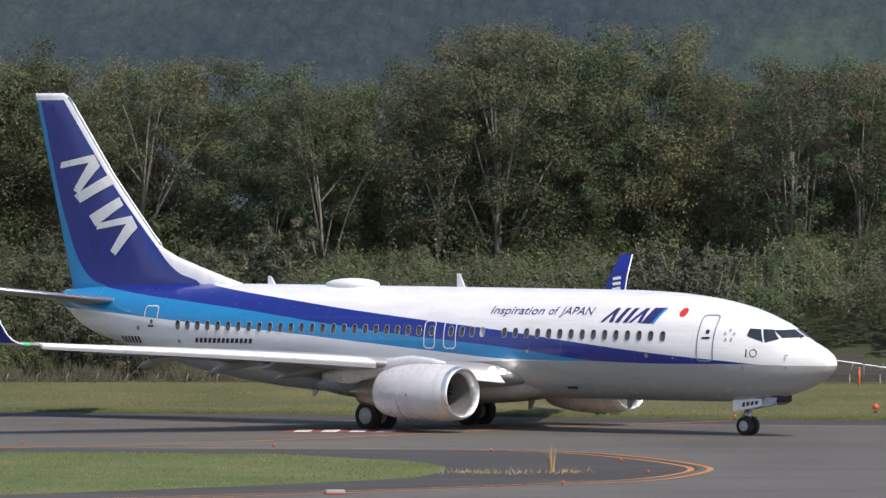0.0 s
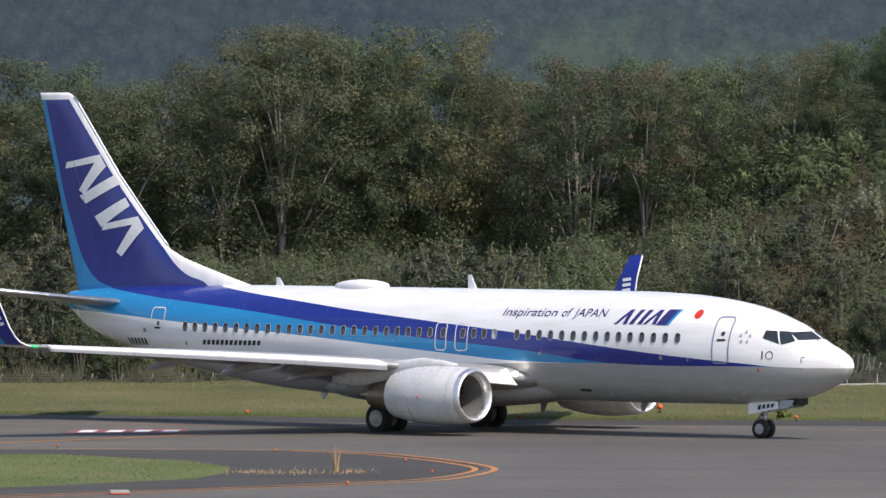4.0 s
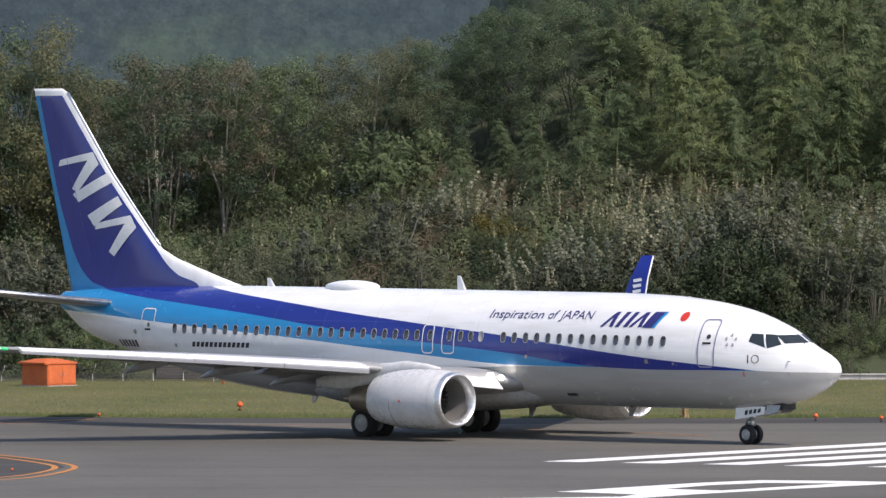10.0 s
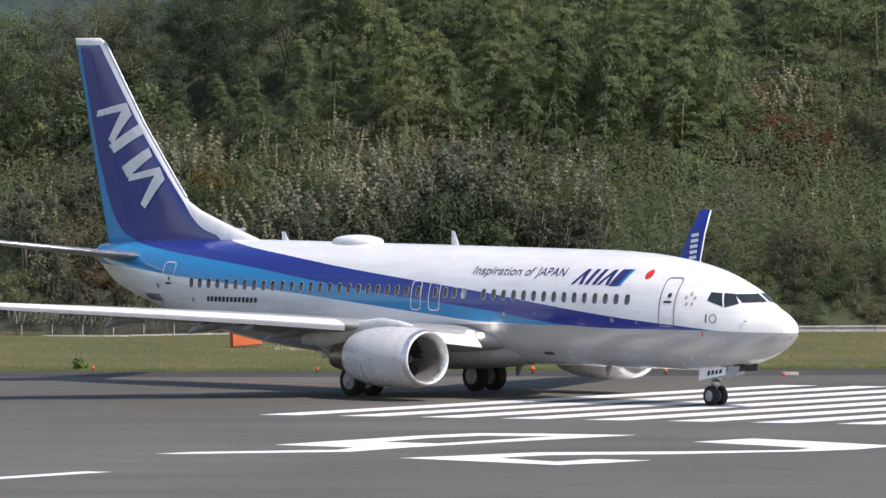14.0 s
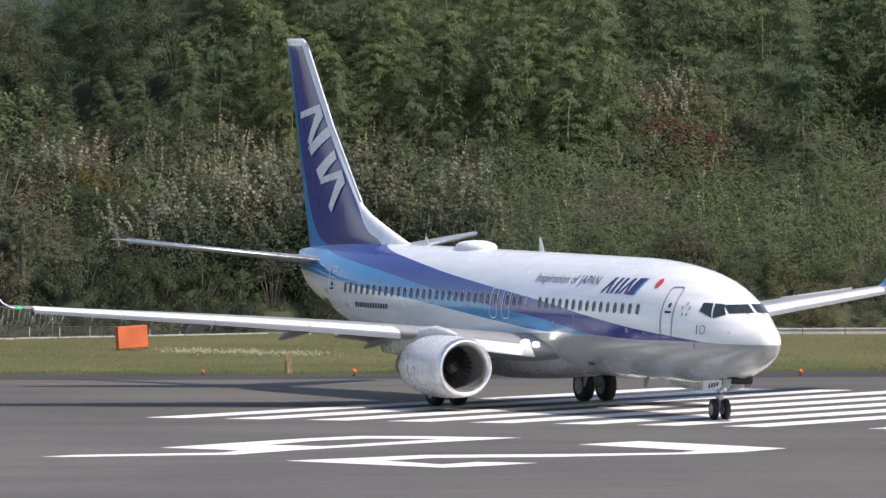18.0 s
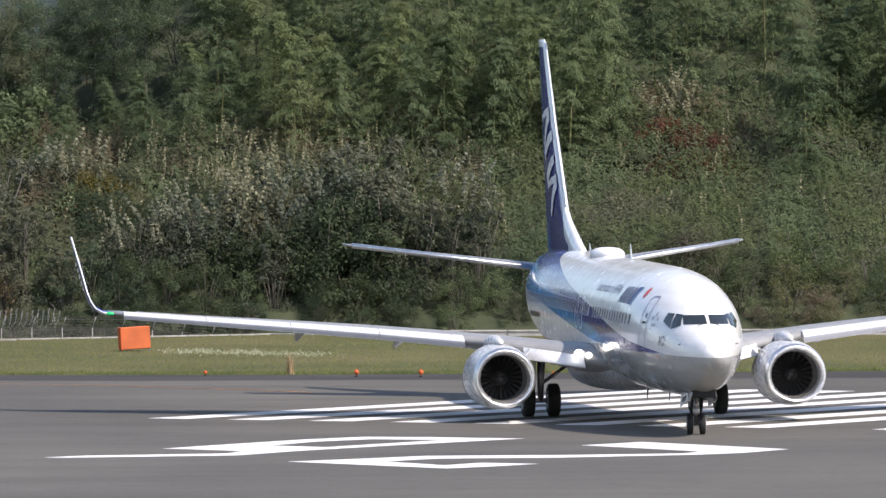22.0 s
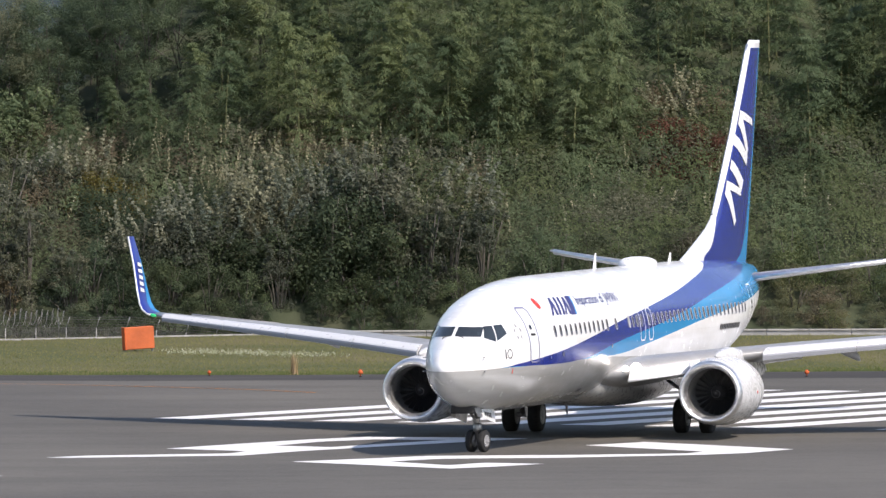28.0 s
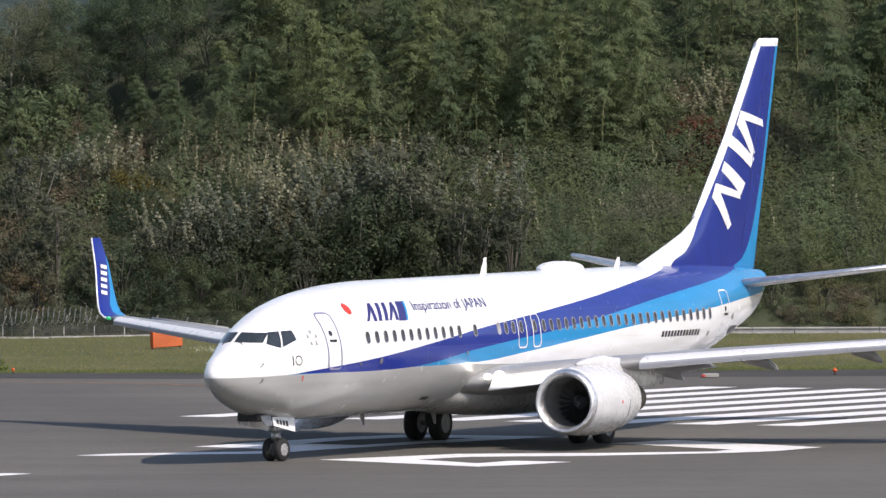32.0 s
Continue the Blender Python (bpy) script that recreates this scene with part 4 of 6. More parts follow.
    for k in range(5):
        z0 = 4.35 + 0.21 * k
        x0 = -21.0 - 0.085 * k + (0.1 + 0.3 * (z0 - 3.57) if side > 0 else 0.0)
        yo = float(np.interp(z0, [4.31, 5.27], [17.72, 17.96]))
        for s in (-1, 1):
            dy = 0.075 * s
            bars.append(([(x0, yo + dy, z0), (x0 - 0.42, yo + dy, z0 - 0.06), (x0 - 0.46, yo + 0.022 + dy, z0 + 0.06), (x0 - 0.04, yo + 0.022 + dy, z0 + 0.12)], [(0, 1, 2, 3)]))
    mark = part("carrier_mark", mesh_of("carrier_mark", *mirror(side, merge(*bars)), M_WHITE, False), wl, "small white slanted bars")
    mark["kind"] = "stuff"
    part("navigation_lamp", mesh_of("navigation_lamp", *mirror(side, tube([(-20.2, 16.88, wing_z(16.9)), (-20.3, 17.0, wing_z(17)), (-20.42, 17.14, wing_z(17.1) + 0.01)], [0.04, 0.06, 0.04], 8)), M_GREEN if side < 0 else M_REDLAMP), wing, "green lamp" if side < 0 else "red lamp")
    # landing lamps in the root
    for y, s in ((2.30, 0.16), (2.02, 0.11)):
        v, f = loft([ring_x(wing_le(y) - 0.02, y, wing_z(y) + 0.10, s * 0.9, s * 0.8, 16), ring_x(wing_le(y) + 0.10, y, wing_z(y) + 0.10, s, s * 0.85, 16), ring_x(wing_le(y) + 0.14, y, wing_z(y) + 0.10, s * 0.5, s * 0.4, 16)])
        part("landing_lamp", mesh_of("landing_lamp", *mirror(side, (v, f)), M_LAMP), wing, "bright white landing lamp in the wing root")
    return wing


def build_engine(side):
    cy, cz = side * 4.88, 1.51
    prof = [(-9.93, 0.785), (-9.79, 0.80), (-9.65, 0.85), (-9.57, 0.91), (-9.56, 0.945), (-9.60, 0.985), (-9.69, 1.015), (-9.81, 1.040)]
    eng = part("engine", mesh_of("engine", *loft(lathe_x(prof, cy, cz, 44, 0.93), False), M_LIP), aircraft, "pale grey turbofan with bright polished inlet lip")
    prof = [(-9.80, 1.039), (-10.09, 1.078), (-10.63, 1.115), (-11.43, 1.130), (-12.10, 1.09), (-12.70, 1.00), (-13.22, 0.88), (-13.27, 0.86), (-13.17, 0.82), (-12.43, 0.80)]
    part("cowling", mesh_of("cowling", *loft(lathe_x(prof, cy, cz, 44, 0.93), False), M_NAC), eng, "pale grey cowling")
    part("inlet_liner", mesh_of("inlet_liner", *loft(lathe_x([(-9.91, 0.784), (-10.18, 0.772), (-10.65, 0.762), (-11.03, 0.765), (-11.18, 0.3), (-11.23, 0.05)], cy, cz, 36, 0.95), False), M_LINER), eng, "dark grey inlet liner")
    part("core_nozzle", mesh_of("core_nozzle", *loft(lathe_x([(-12.43, 0.62), (-13.63, 0.58), (-14.43, 0.44), (-14.53, 0.42), (-14.43, 0.39), (-13.83, 0.38)], cy, cz, 28), False), M_HOT), eng, "brown heat-stained core nozzle")
    part("exhaust_plug", mesh_of("exhaust_plug", *loft(lathe_x([(-13.73, 0.34), (-14.33, 0.30), (-14.93, 0.12), (-15.18, 0.02)], cy, cz, 20)), M_HOT), eng)
    # panel seams and latches
    part("seam", mesh_of("seam", *loft(lathe_x([(-10.11, 1.079), (-10.122, 1.082), (-10.134, 1.079)], cy, cz, 44, 0.93), False), M_STEEL), eng, "thin panel seam")
    arc = [(-11.92, cy + side * 1.134 * math.cos(radians(a)), cz + 1.134 * 0.93 * math.sin(radians(a))) for a in range(-62, 6, 6)]
    part("seam", mesh_of("seam", *tube(arc, 0.010, 5), M_STEEL), eng, "short lower cowling seam")
    for s in (-1, 1):
        if s != side:
            part("strake", mesh_of("strake", *loft([[(-10.53, cy + s * 0.80, cz + 0.72), (-10.53, cy + s * 0.83, cz + 0.70), (-11.53, cy + s * 0.84, cz + 0.72), (-11.53, cy + s * 0.81, cz + 0.74)], [(-11.13, cy + s * 1.06, cz + 0.93), (-11.13, cy + s * 1.07, cz + 0.92), (-11.53, cy + s * 1.08, cz + 0.94), (-11.53, cy + s * 1.07, cz + 0.95)]]), M_NAC, False), eng, "small cowling strake")
        part("latch", mesh_of("latch", *box(-11.43, -11.35, cy + s * 1.118 - 0.02, cy + s * 1.118 + 0.02, cz - 0.05, cz + 0.05, 0.01), M_RED if s == side else M_STEEL), eng, "small latch")
    # pylon
    rings = [ring_x(x, cy, z, w, h, 14, 2.6) for x, z, w, h in ((-10.43, 2.66, 0.05, 0.04), (-11.03, 2.68, 0.16, 0.14), (-12.03, 2.66, 0.22, 0.26), (-13.43, 2.42, 0.24, 0.36), (-15.03, 2.15, 0.22, 0.34), (-16.43, 2.06, 0.10, 0.18))]
    part("pylon", mesh_of("pylon", *loft(rings), M_NAC), eng, "pale pylon fairing")
    # fan: hub and blades round its own axis
    v, f = loft([[(x, r * math.cos(2 * math.pi * k / 20), r * math.sin(2 * math.pi * k / 20)) for k in range(20)] for x, r in ((-0.12, 0.26), (0.0, 0.24), (0.16, 0.15), (0.28, 0.06), (0.32, 0.01))])
    slots = [0] * len(f)
    # a white swirl on the spinner
    o = len(v)
    for k in range(13):
        a = 0.42 * k
        r = 0.235 - 0.0135 * k
        for w in (0.0, 0.028):
            x = float(np.interp(r - w, [0.01, 0.06, 0.15, 0.24], [0.322, 0.285, 0.166, 0.004])) + 0.006
            v.append((x, (r - w) * math.cos(a), (r - w) * math.sin(a)))
    f += [(o + 2 * k, o + 2 * k + 1, o + 2 * k + 3, o + 2 * k + 2) for k in range(12)]
    slots += [1] * 12
    fan = part("fan", mesh_of("fan", v, f, [M_BLADE, M_STEEL], True, slots), aircraft, "dark spinner with a pale swirl and fan blades", pose(-10.73, cy, cz))
    bv = []
    for rr, tw in ((0.22, 0.10), (0.48, 0.14), (0.745, 0.16)):
        for sg in (-1, 1):
            aa = sg * tw * (0.55 if rr < 0.5 else 0.42)
            bv.append((-0.05 - sg * 0.11, rr * math.cos(aa), rr * math.sin(aa)))
    blade = mesh_of("blade", bv, [(0, 1, 3, 2), (2, 3, 5, 4)], M_BLADE)
    for k in range(24):
        part("blade", blade, fan, at=pose(0, 0, 0, 15 * k, 0, 0))
    return fan


def build_tail():
    rings = []
    rows = [(z, le, -33.85 - 0.249 * (z - 5.35), th) for z, le, th in ((4.6, -24.5, 0.050), (5.35, -24.75, 0.062), (5.62, -25.7, 0.062), (6.05, -27.15, 0.064), (6.38, -28.2, 0.068), (6.72, -28.95, 0.075), (7.1, -29.34, 0.080), (8.0, -30.16, 0.085), (9.55, -31.55, 0.088), (11.5, -33.05, 0.09), (12.3, -33.66, 0.09), (12.64, -33.95, 0.085), (12.76, -34.18, 0.05))]
    for z, le, te, th in rows:
        c = le - te
        rings.append([(x, zz, z) for x, _, zz in aerofoil((le, 0, 0), c, th, 0.0)])
    fin = part("fin", mesh_of("fin", *loft(rings), M_FIN), aircraft, "blue tail fin with white leading edge and light blue trailing edge")
    # the carrier's mark as plain white shapes: a chevron, two bars, a chevron
    def skin(x, z, side):
        le, te, th = (float(np.interp(z, [r[0] for r in rows], [r[k] for r in rows])) for k in (1, 2, 3))
        u = min(0.98, max(0.02, (le - x) / (le - te)))
        t = th * (1.4845 * math.sqrt(u) - 0.63 * u - 1.758 * u * u + 1.4215 * u ** 3 - 0.5075 * u ** 4) * (le - te)
        return (x, side * (t * 1.05 + 0.02), z)

    def decal(q, side, n=5):
        (ax, az), (bx, bz), (cx, cz), (dx, dz) = q
        vs = []
        for i in range(n + 1):
            for j in range(n + 1):
                u, w = i / n, j / n
                vs.append(skin((ax + (bx - ax) * u) * (1 - w) + (dx + (cx - dx) * u) * w, (az + (bz - az) * u) * (1 - w) + (dz + (cz - dz) * u) * w, side))
        return vs, [(i * (n + 1) + j, (i + 1) * (n + 1) + j, (i + 1) * (n + 1) + j + 1, i * (n + 1) + j + 1) for i in range(n) for j in range(n)]

    def chevron(x, z):
        return [[(x - 1.86, z - 0.55), (x - 1.79, z - 0.31), (x, z), (x - 0.12, z - 0.30)], [(x, z), (x + 0.32, z - 0.46), (x - 0.84, z - 1.55), (x - 1.12, z - 1.38)]]

    for side in (-1, 1):
        shapes = [("mark_chevron", chevron(-32.47, 10.36)), ("mark_chevron", chevron(-30.48, 7.98)), ("mark_bar", [[(-33.55, 8.76), (-33.22, 8.46), (-31.47, 9.20), (-31.76, 9.55)]]), ("mark_bar", [[(-32.74, 7.96), (-32.38, 7.55), (-30.90, 8.38), (-31.14, 8.70)]])]
        for nm, quads in shapes:
            part(nm, mesh_of(nm, *merge(*[decal(q, side) for q in quads]), M_WHITE, False), fin, "plain white " + nm.split("_")[1])
    edge = [(float(np.interp(z, [r[0] for r in rows], [r[1] for r in rows])) + 0.012, 0, z) for z in (6.85, 7.1, 8.0, 9.55, 11.5, 12.3, 12.6)]
    part("leading_edge", mesh_of("leading_edge", *tube(edge, 0.045, 8), M_LIP), fin, "bare metal leading edge strip")
    # rudder gap
    for s in (-1, 1):
        part("rudder_gap", mesh_of("rudder_gap", *tube([(-32.3, s * 0.22, 5.7), (-33.45, s * 0.15, 9.0), (-34.75, s * 0.065, 12.45)], 0.006, 5), M_NAVY), fin, "thin dark rudder gap")
    for side in (-1, 1):
        rings = []
        for y in (0.2, 0.7, 2, 4, 6, 7.0, 7.2):
            le = float(np.interp(y, [0.2, 7.0, 7.2], [-30.2, -34.3, -34.6]))
            te = float(np.interp(y, [0.2, 7.2], [-34.0, -35.6]))
            rings.append(aerofoil((le, y, 4.58 + 0.125 * y), le - te, 0.085, 0.0))
        st = part("stabiliser", mesh_of("stabiliser", *mirror(side, loft(rings)), M_WING), aircraft, "grey horizontal stabiliser")
        rings = []
        for y in (0.9, 7.0):
            le = float(np.interp(y, [0.2, 7.0], [-30.2, -34.3])) + 0.02
            z = 4.58 + 0.125 * y
            rings.append([(le - 0.12, y, z + 0.10), (le, y, z + 0.04), (le + 0.015, y, z), (le, y, z - 0.04), (le - 0.12, y, z - 0.09)])
        part("leading_edge", mesh_of("leading_edge", *mirror(side, loft(rings, True)), M_LIP), st, "bright metal leading edge")


def wheel(name, r, width, parent, at):
    prof = [(-width / 2, r * 0.58), (-width / 2, r * 0.80), (-width * 0.42, r * 0.94), (-width * 0.28, r), (width * 0.28, r), (width * 0.42, r * 0.94), (width / 2, r * 0.80), (width / 2, r * 0.56)]
    w = part(name, mesh_of("tyre", *lathe_y(prof, 0, 0, 32), M_TYRE), parent, "black rubber tyre", at)
    pieces = []
    for s in (-1, 1):
        pieces.append(lathe_y([(s * width * 0.495, r * 0.57), (s * width * 0.535, r * 0.53), (s * width * 0.515, r * 0.44), (s * width * 0.515, r * 0.2), (s * width * 0.57, r * 0.16), (s * width * 0.58, r * 0.04)], 0, 0, 24))
        for k in range(8):
            a = 2 * math.pi * k / 8
            pieces.append(box(r * 0.45 * math.cos(a) - 0.02, r * 0.45 * math.cos(a) + 0.02, s * width * 0.515 - 0.02, s * width * 0.515 + 0.02, r * 0.45 * math.sin(a) - 0.02, r * 0.45 * math.sin(a) + 0.02))
    # the rim turns with its tyre, so both are one mesh with two materials
    v, f = lathe_y(prof, 0, 0, 32)
    nt = len(f)
    v2, f2 = merge((v, f), *pieces)
    w.data = mesh_of("wheel", v2, f2, [M_TYRE, M_HUB], True, [0] * nt + [1] * (len(f2) - nt))
    return w


def build_gear():
    wheels = []
    nose = part("nose_gear", mesh_of("strut", *merge(tube([(0, 0, 0.34), (0.02, 0, 0.75), (0.06, 0, 1.5)], [0.075, 0.085, 0.10], 14), tube([(0, -0.26, 0.34), (0, 0.26, 0.34)], 0.06, 12), tube([(-0.1, 0, 0.5), (-0.24, 0, 0.72), (-0.06, 0, 0.95)], 0.03, 8), tube([(0.05, 0, 0.95), (0.5, 0, 1.2), (0.9, 0, 1.5)], 0.05, 8), box(-0.12, 0.14, -0.11, 0.11, 0.62, 0.9, 0.03)), M_STEEL), aircraft, "steel nose gear leg with twin wheels")
    for y in (-0.2, 0.2):
        wheels.append((wheel("nose_wheel", 0.345, 0.20, nose, pose(0, y, 0.345)), 0.345, (0, y, 0.345)))
    part("taxi_lamp", mesh_of("taxi_lamp", *loft([ring_x(0.1, 0, 1.0, 0.09, 0.09, 14), ring_x(0.2, 0, 1.0, 0.1, 0.1, 14)]), M_LIP), nose, "round taxi lamp")
    for s in (-1, 1):
        v, f = loft([[(x, s * 0.40, 1.36), (x, s * 0.425, 1.36), (x, s * 0.475, z), (x, s * 0.45, z)] for x, z in ((-0.34, 0.88), (0.3, 0.98), (1.02, 1.10))])
        door = part("nose_gear_door", mesh_of("nose_gear_door", v, f, M_WHITE, False), aircraft, "white nose gear door")
        bars = merge(*[([(0.10 + 0.2 * k, s * 0.475, 1.05 + 0.03 * k), (0.23 + 0.2 * k, s * 0.475, 1.07 + 0.03 * k), (0.25 + 0.2 * k, s * 0.456, 1.23 + 0.02 * k), (0.12 + 0.2 * k, s * 0.456, 1.21 + 0.02 * k)], [(0, 1, 2, 3)]) for k in range(4)])
        part("registration", mesh_of("registration", *bars, M_BLACK, False), door, "short row of dark bars")
        v, f = loft([[(x, s * 0.36, 1.42), (x, s * 0.385, 1.42), (x, s * 0.43, z), (x, s * 0.405, z)] for x, z in ((1.06, 1.10), (1.5, 1.14), (1.68, 1.28))])
        part("nose_gear_door", mesh_of("nose_gear_door", v, f, M_STEEL, False), aircraft, "grey forward nose gear door")
    part("wheel_well", mesh_of("wheel_well", *box(-0.4, 1.8, -0.36, 0.36, 1.24, 1.5, 0.03), M_DARK), aircraft, "dark nose wheel well")
    for s in (-1, 1):
        y = s * 2.86
        leg = part("main_gear", mesh_of("leg", *merge(tube([(-15.6, y, 0.56), (-15.58, y, 1.2), (-15.5, y - s * 0.02, 2.05)], [0.10, 0.12, 0.15], 14), tube([(-15.6, y - 0.62, 0.56), (-15.6, y + 0.62, 0.56)], 0.085, 12), tube([(-15.6, y, 1.1), (-15.45, y - s * 0.9, 1.75)], 0.06, 10), tube([(-15.72, y, 0.7), (-16.0, y, 0.95), (-15.75, y, 1.25)], 0.04, 8), tube([(-15.5, y + s * 0.1, 1.0), (-15.3, y + s * 0.14, 1.9)], 0.025, 6)), M_STEEL), aircraft, "steel main gear leg with twin wheels")
        for d in (-0.43, 0.43):
            wheels.append((wheel("main_wheel", 0.565, 0.40, leg, pose(-15.6, y + d, 0.565)), 0.565, (-15.6, y + d, 0.565)))
        v, f = loft([[(x, y + s * 0.20, 1.9), (x, y + s * 0.235, 1.9), (x, y + s * 0.27, 0.85), (x, y + s * 0.235, 0.85)] for x in (-15.9, -15.25)])
        part("gear_door", mesh_of("gear_door", v, f, M_WING, False), leg, "grey gear leg door")
    return nose, wheels


build_fuselage()
build_hull_details()
for wing_side in (-1, 1):
    build_wing(wing_side)
fans = [build_engine(s) for s in (-1, 1)]
build_tail()
nose_gear, wheels = build_gear()


# ---- plants ----
def leaf_cloud(rng, clumps, per, size):
    """Many small leaf faces round clump centres (x, y, z, radius)."""
    c = np.array(clumps)
    k = np.repeat(np.arange(len(c)), per)
    d = rng.normal(size=(len(k), 3))
    d /= np.linalg.norm(d, axis=1, keepdims=True)
    r = rng.random(len(k)) ** 0.32
    p = c[k, :3] + d * (r * c[k, 3])[:, None] * np.array([1, 1, 0.75])
    # leaves face outwards and to the light, so that every clump shades as one form
    nrm = d * 0.75 + np.array([0, 0, 0.45]) + rng.normal(size=(len(k), 3)) * 0.30
    nrm /= np.linalg.norm(nrm, axis=1, keepdims=True)
    a = np.cross(nrm, rng.normal(size=(len(k), 3)))
    a /= np.linalg.norm(a, axis=1, keepdims=True) + 1e-9
    b = np.cross(nrm, a)
    s = size * (0.6 + 0.8 * rng.random(len(k)))[:, None]
    return np.stack([p - a * s * 0.5 + b * s * 0.40, p + a * s * 0.75, p - a * s * 0.5 - b * s * 0.40], 1).reshape(-1, 3)


def leaf_mesh(name, v, mat, flat=False):
    """A cloud of single leaf triangles; flat ones are lit like the turf they grow in."""
    n = len(v) // 3
    me = bpy.data.meshes.new(name)
    me.vertices.add(len(v))
    me.vertices.foreach_set("co", v.astype(np.float32).ravel())
    me.loops.add(3 * n)
    me.loops.foreach_set("vertex_index", np.arange(3 * n, dtype=np.int32))
    me.polygons.add(n)
    me.polygons.foreach_set("loop_start", np.arange(0, 3 * n, 3, dtype=np.int32))
    me.materials.append(mat)
    me.update(calc_edges=True)
    if flat:
        me.normals_split_custom_set_from_vertices([(0.0, 0.0, 1.0)] * len(v))
    return me


def make_tree(seed, height, spread, leaf, bark, label, per=270, clump_count=64, size=0.112, bare=0.0, low=0.24, stout=1.0):
    """A broadleaved tree: curved trunk, forked limbs, and a ragged crown of leaf clumps."""
    rng = np.random.default_rng(seed)
    tree = thing("tree", label, "tree", "trees on the bank")
    tree["tall"] = height
    lean = rng.normal(size=2) * 0.06
    pts = [(lean[0] * z * z * 0.1, lean[1] * z * z * 0.1, z) for z in np.linspace(-0.6, height * 0.62, 7)]
    r0 = 0.0095 * height * stout
    pieces = [tube(pts, [r0 * (1 - 0.11 * i) for i in range(7)], 8)]
    clumps = []
    for k in range(clump_count):
        a, u = rng.random() * 6.283, rng.random()
        z = height * (low + (0.96 - low) * u ** 0.8)
        w = spread * (0.35 + 0.65 * math.sin(math.pi * min(1, 0.15 + 0.80 * u))) * (0.35 + 0.65 * math.sqrt(rng.random()))
        clumps.append((w * math.cos(a) + lean[0] * 3, w * math.sin(a) + lean[1] * 3, z, spread * (0.14 + 0.15 * rng.random())))
    for k in range(8):
        c = clumps[k]
        i = 2 + k % 4
        s = Vector(pts[i])
        e = Vector(c[:3])
        m = s.lerp(e, 0.5) + Vector((0, 0, 0.25 * (e - s).length * (0.4 if e.z > s.z else -0.1)))
        pieces.append(tube([s, s.lerp(m, 0.6), m, m.lerp(e, 0.6), e], [r0 * 0.45, r0 * 0.36, r0 * 0.28, r0 * 0.18, r0 * 0.07], 6))
        for j in range(2):
            q = e + Vector(rng.normal(size=3) * 0.9)
            pieces.append(tube([m.lerp(e, 0.5), m.lerp(e, 0.8).lerp(q, 0.4), q], [r0 * 0.16, r0 * 0.1, r0 * 0.03], 5))
    part("trunk", mesh_of("trunk", *merge(*pieces), bark), tree, "pale branching trunk")
    part("crown", leaf_mesh("crown", leaf_cloud(rng, clumps, int(per * (1 - bare)), size), leaf), tree)
    return tree


def make_shrub(seed, height, spread, leaf, label, per=104, clump_count=30, size=0.090, plume=0.0):
    rng = np.random.default_rng(seed)
    bush = thing("shrub", label, "shrub", "shrubs on the bank")
    clumps, pieces = [], []
    for k in range(clump_count):
        a, u = rng.random() * 6.283, rng.random()
        z = height * (0.03 + 0.89 * u)
        w = spread * math.sqrt(max(0.05, 1 - (u * 0.95) ** 2)) * math.sqrt(rng.random())
        r = spread * (0.22 + 0.16 * rng.random())
        if plume and rng.random() < plume:
            z, r = height * (0.85 + 0.35 * rng.random()), spread * 0.15
        clumps.append((w * math.cos(a), w * math.sin(a), z, r))
    for c in clumps[:9]:
        pieces.append(tube([(c[0] * 0.15, c[1] * 0.15, -0.5), (c[0] * 0.5, c[1] * 0.5, c[2] * 0.55), (c[0], c[1], c[2] + 0.3)], [0.05, 0.035, 0.012], 5))
    part("stem", mesh_of("stem", *merge(*pieces), M_BARKD), bush)
    v = leaf_cloud(rng, clumps, per, size)
    part("foliage", leaf_mesh("foliage", v, leaf), bush)
    return bush


def make_plume_shrub(seed, height, spread, label):
    """A silvery shrub with upright sprigs of pale leaves rising out of it."""
    rng = np.random.default_rng(seed)
    bush = make_shrub(seed, height, spread, M_SILVER, label, per=105)
    sprigs = []
    for k in range(26):
        a, w = rng.random() * 6.283, spread * math.sqrt(rng.random()) * 0.95
        x, y, top = w * math.cos(a), w * math.sin(a), height * (0.60 + 0.75 * rng.random() * (1.05 - 0.5 * w / spread))
        lean = rng.normal(size=2) * 0.10
        for i in range(5):
            sprigs.append((x + lean[0] * i, y + lean[1] * i, top - 0.45 + 0.17 * i, 0.14 - 0.02 * i))
    part("pale_foliage", leaf_mesh("pale_foliage", leaf_cloud(rng, sprigs, 13, 0.105), M_PLUME), bush, "upright sprigs of pale silvery leaves")
    return bush


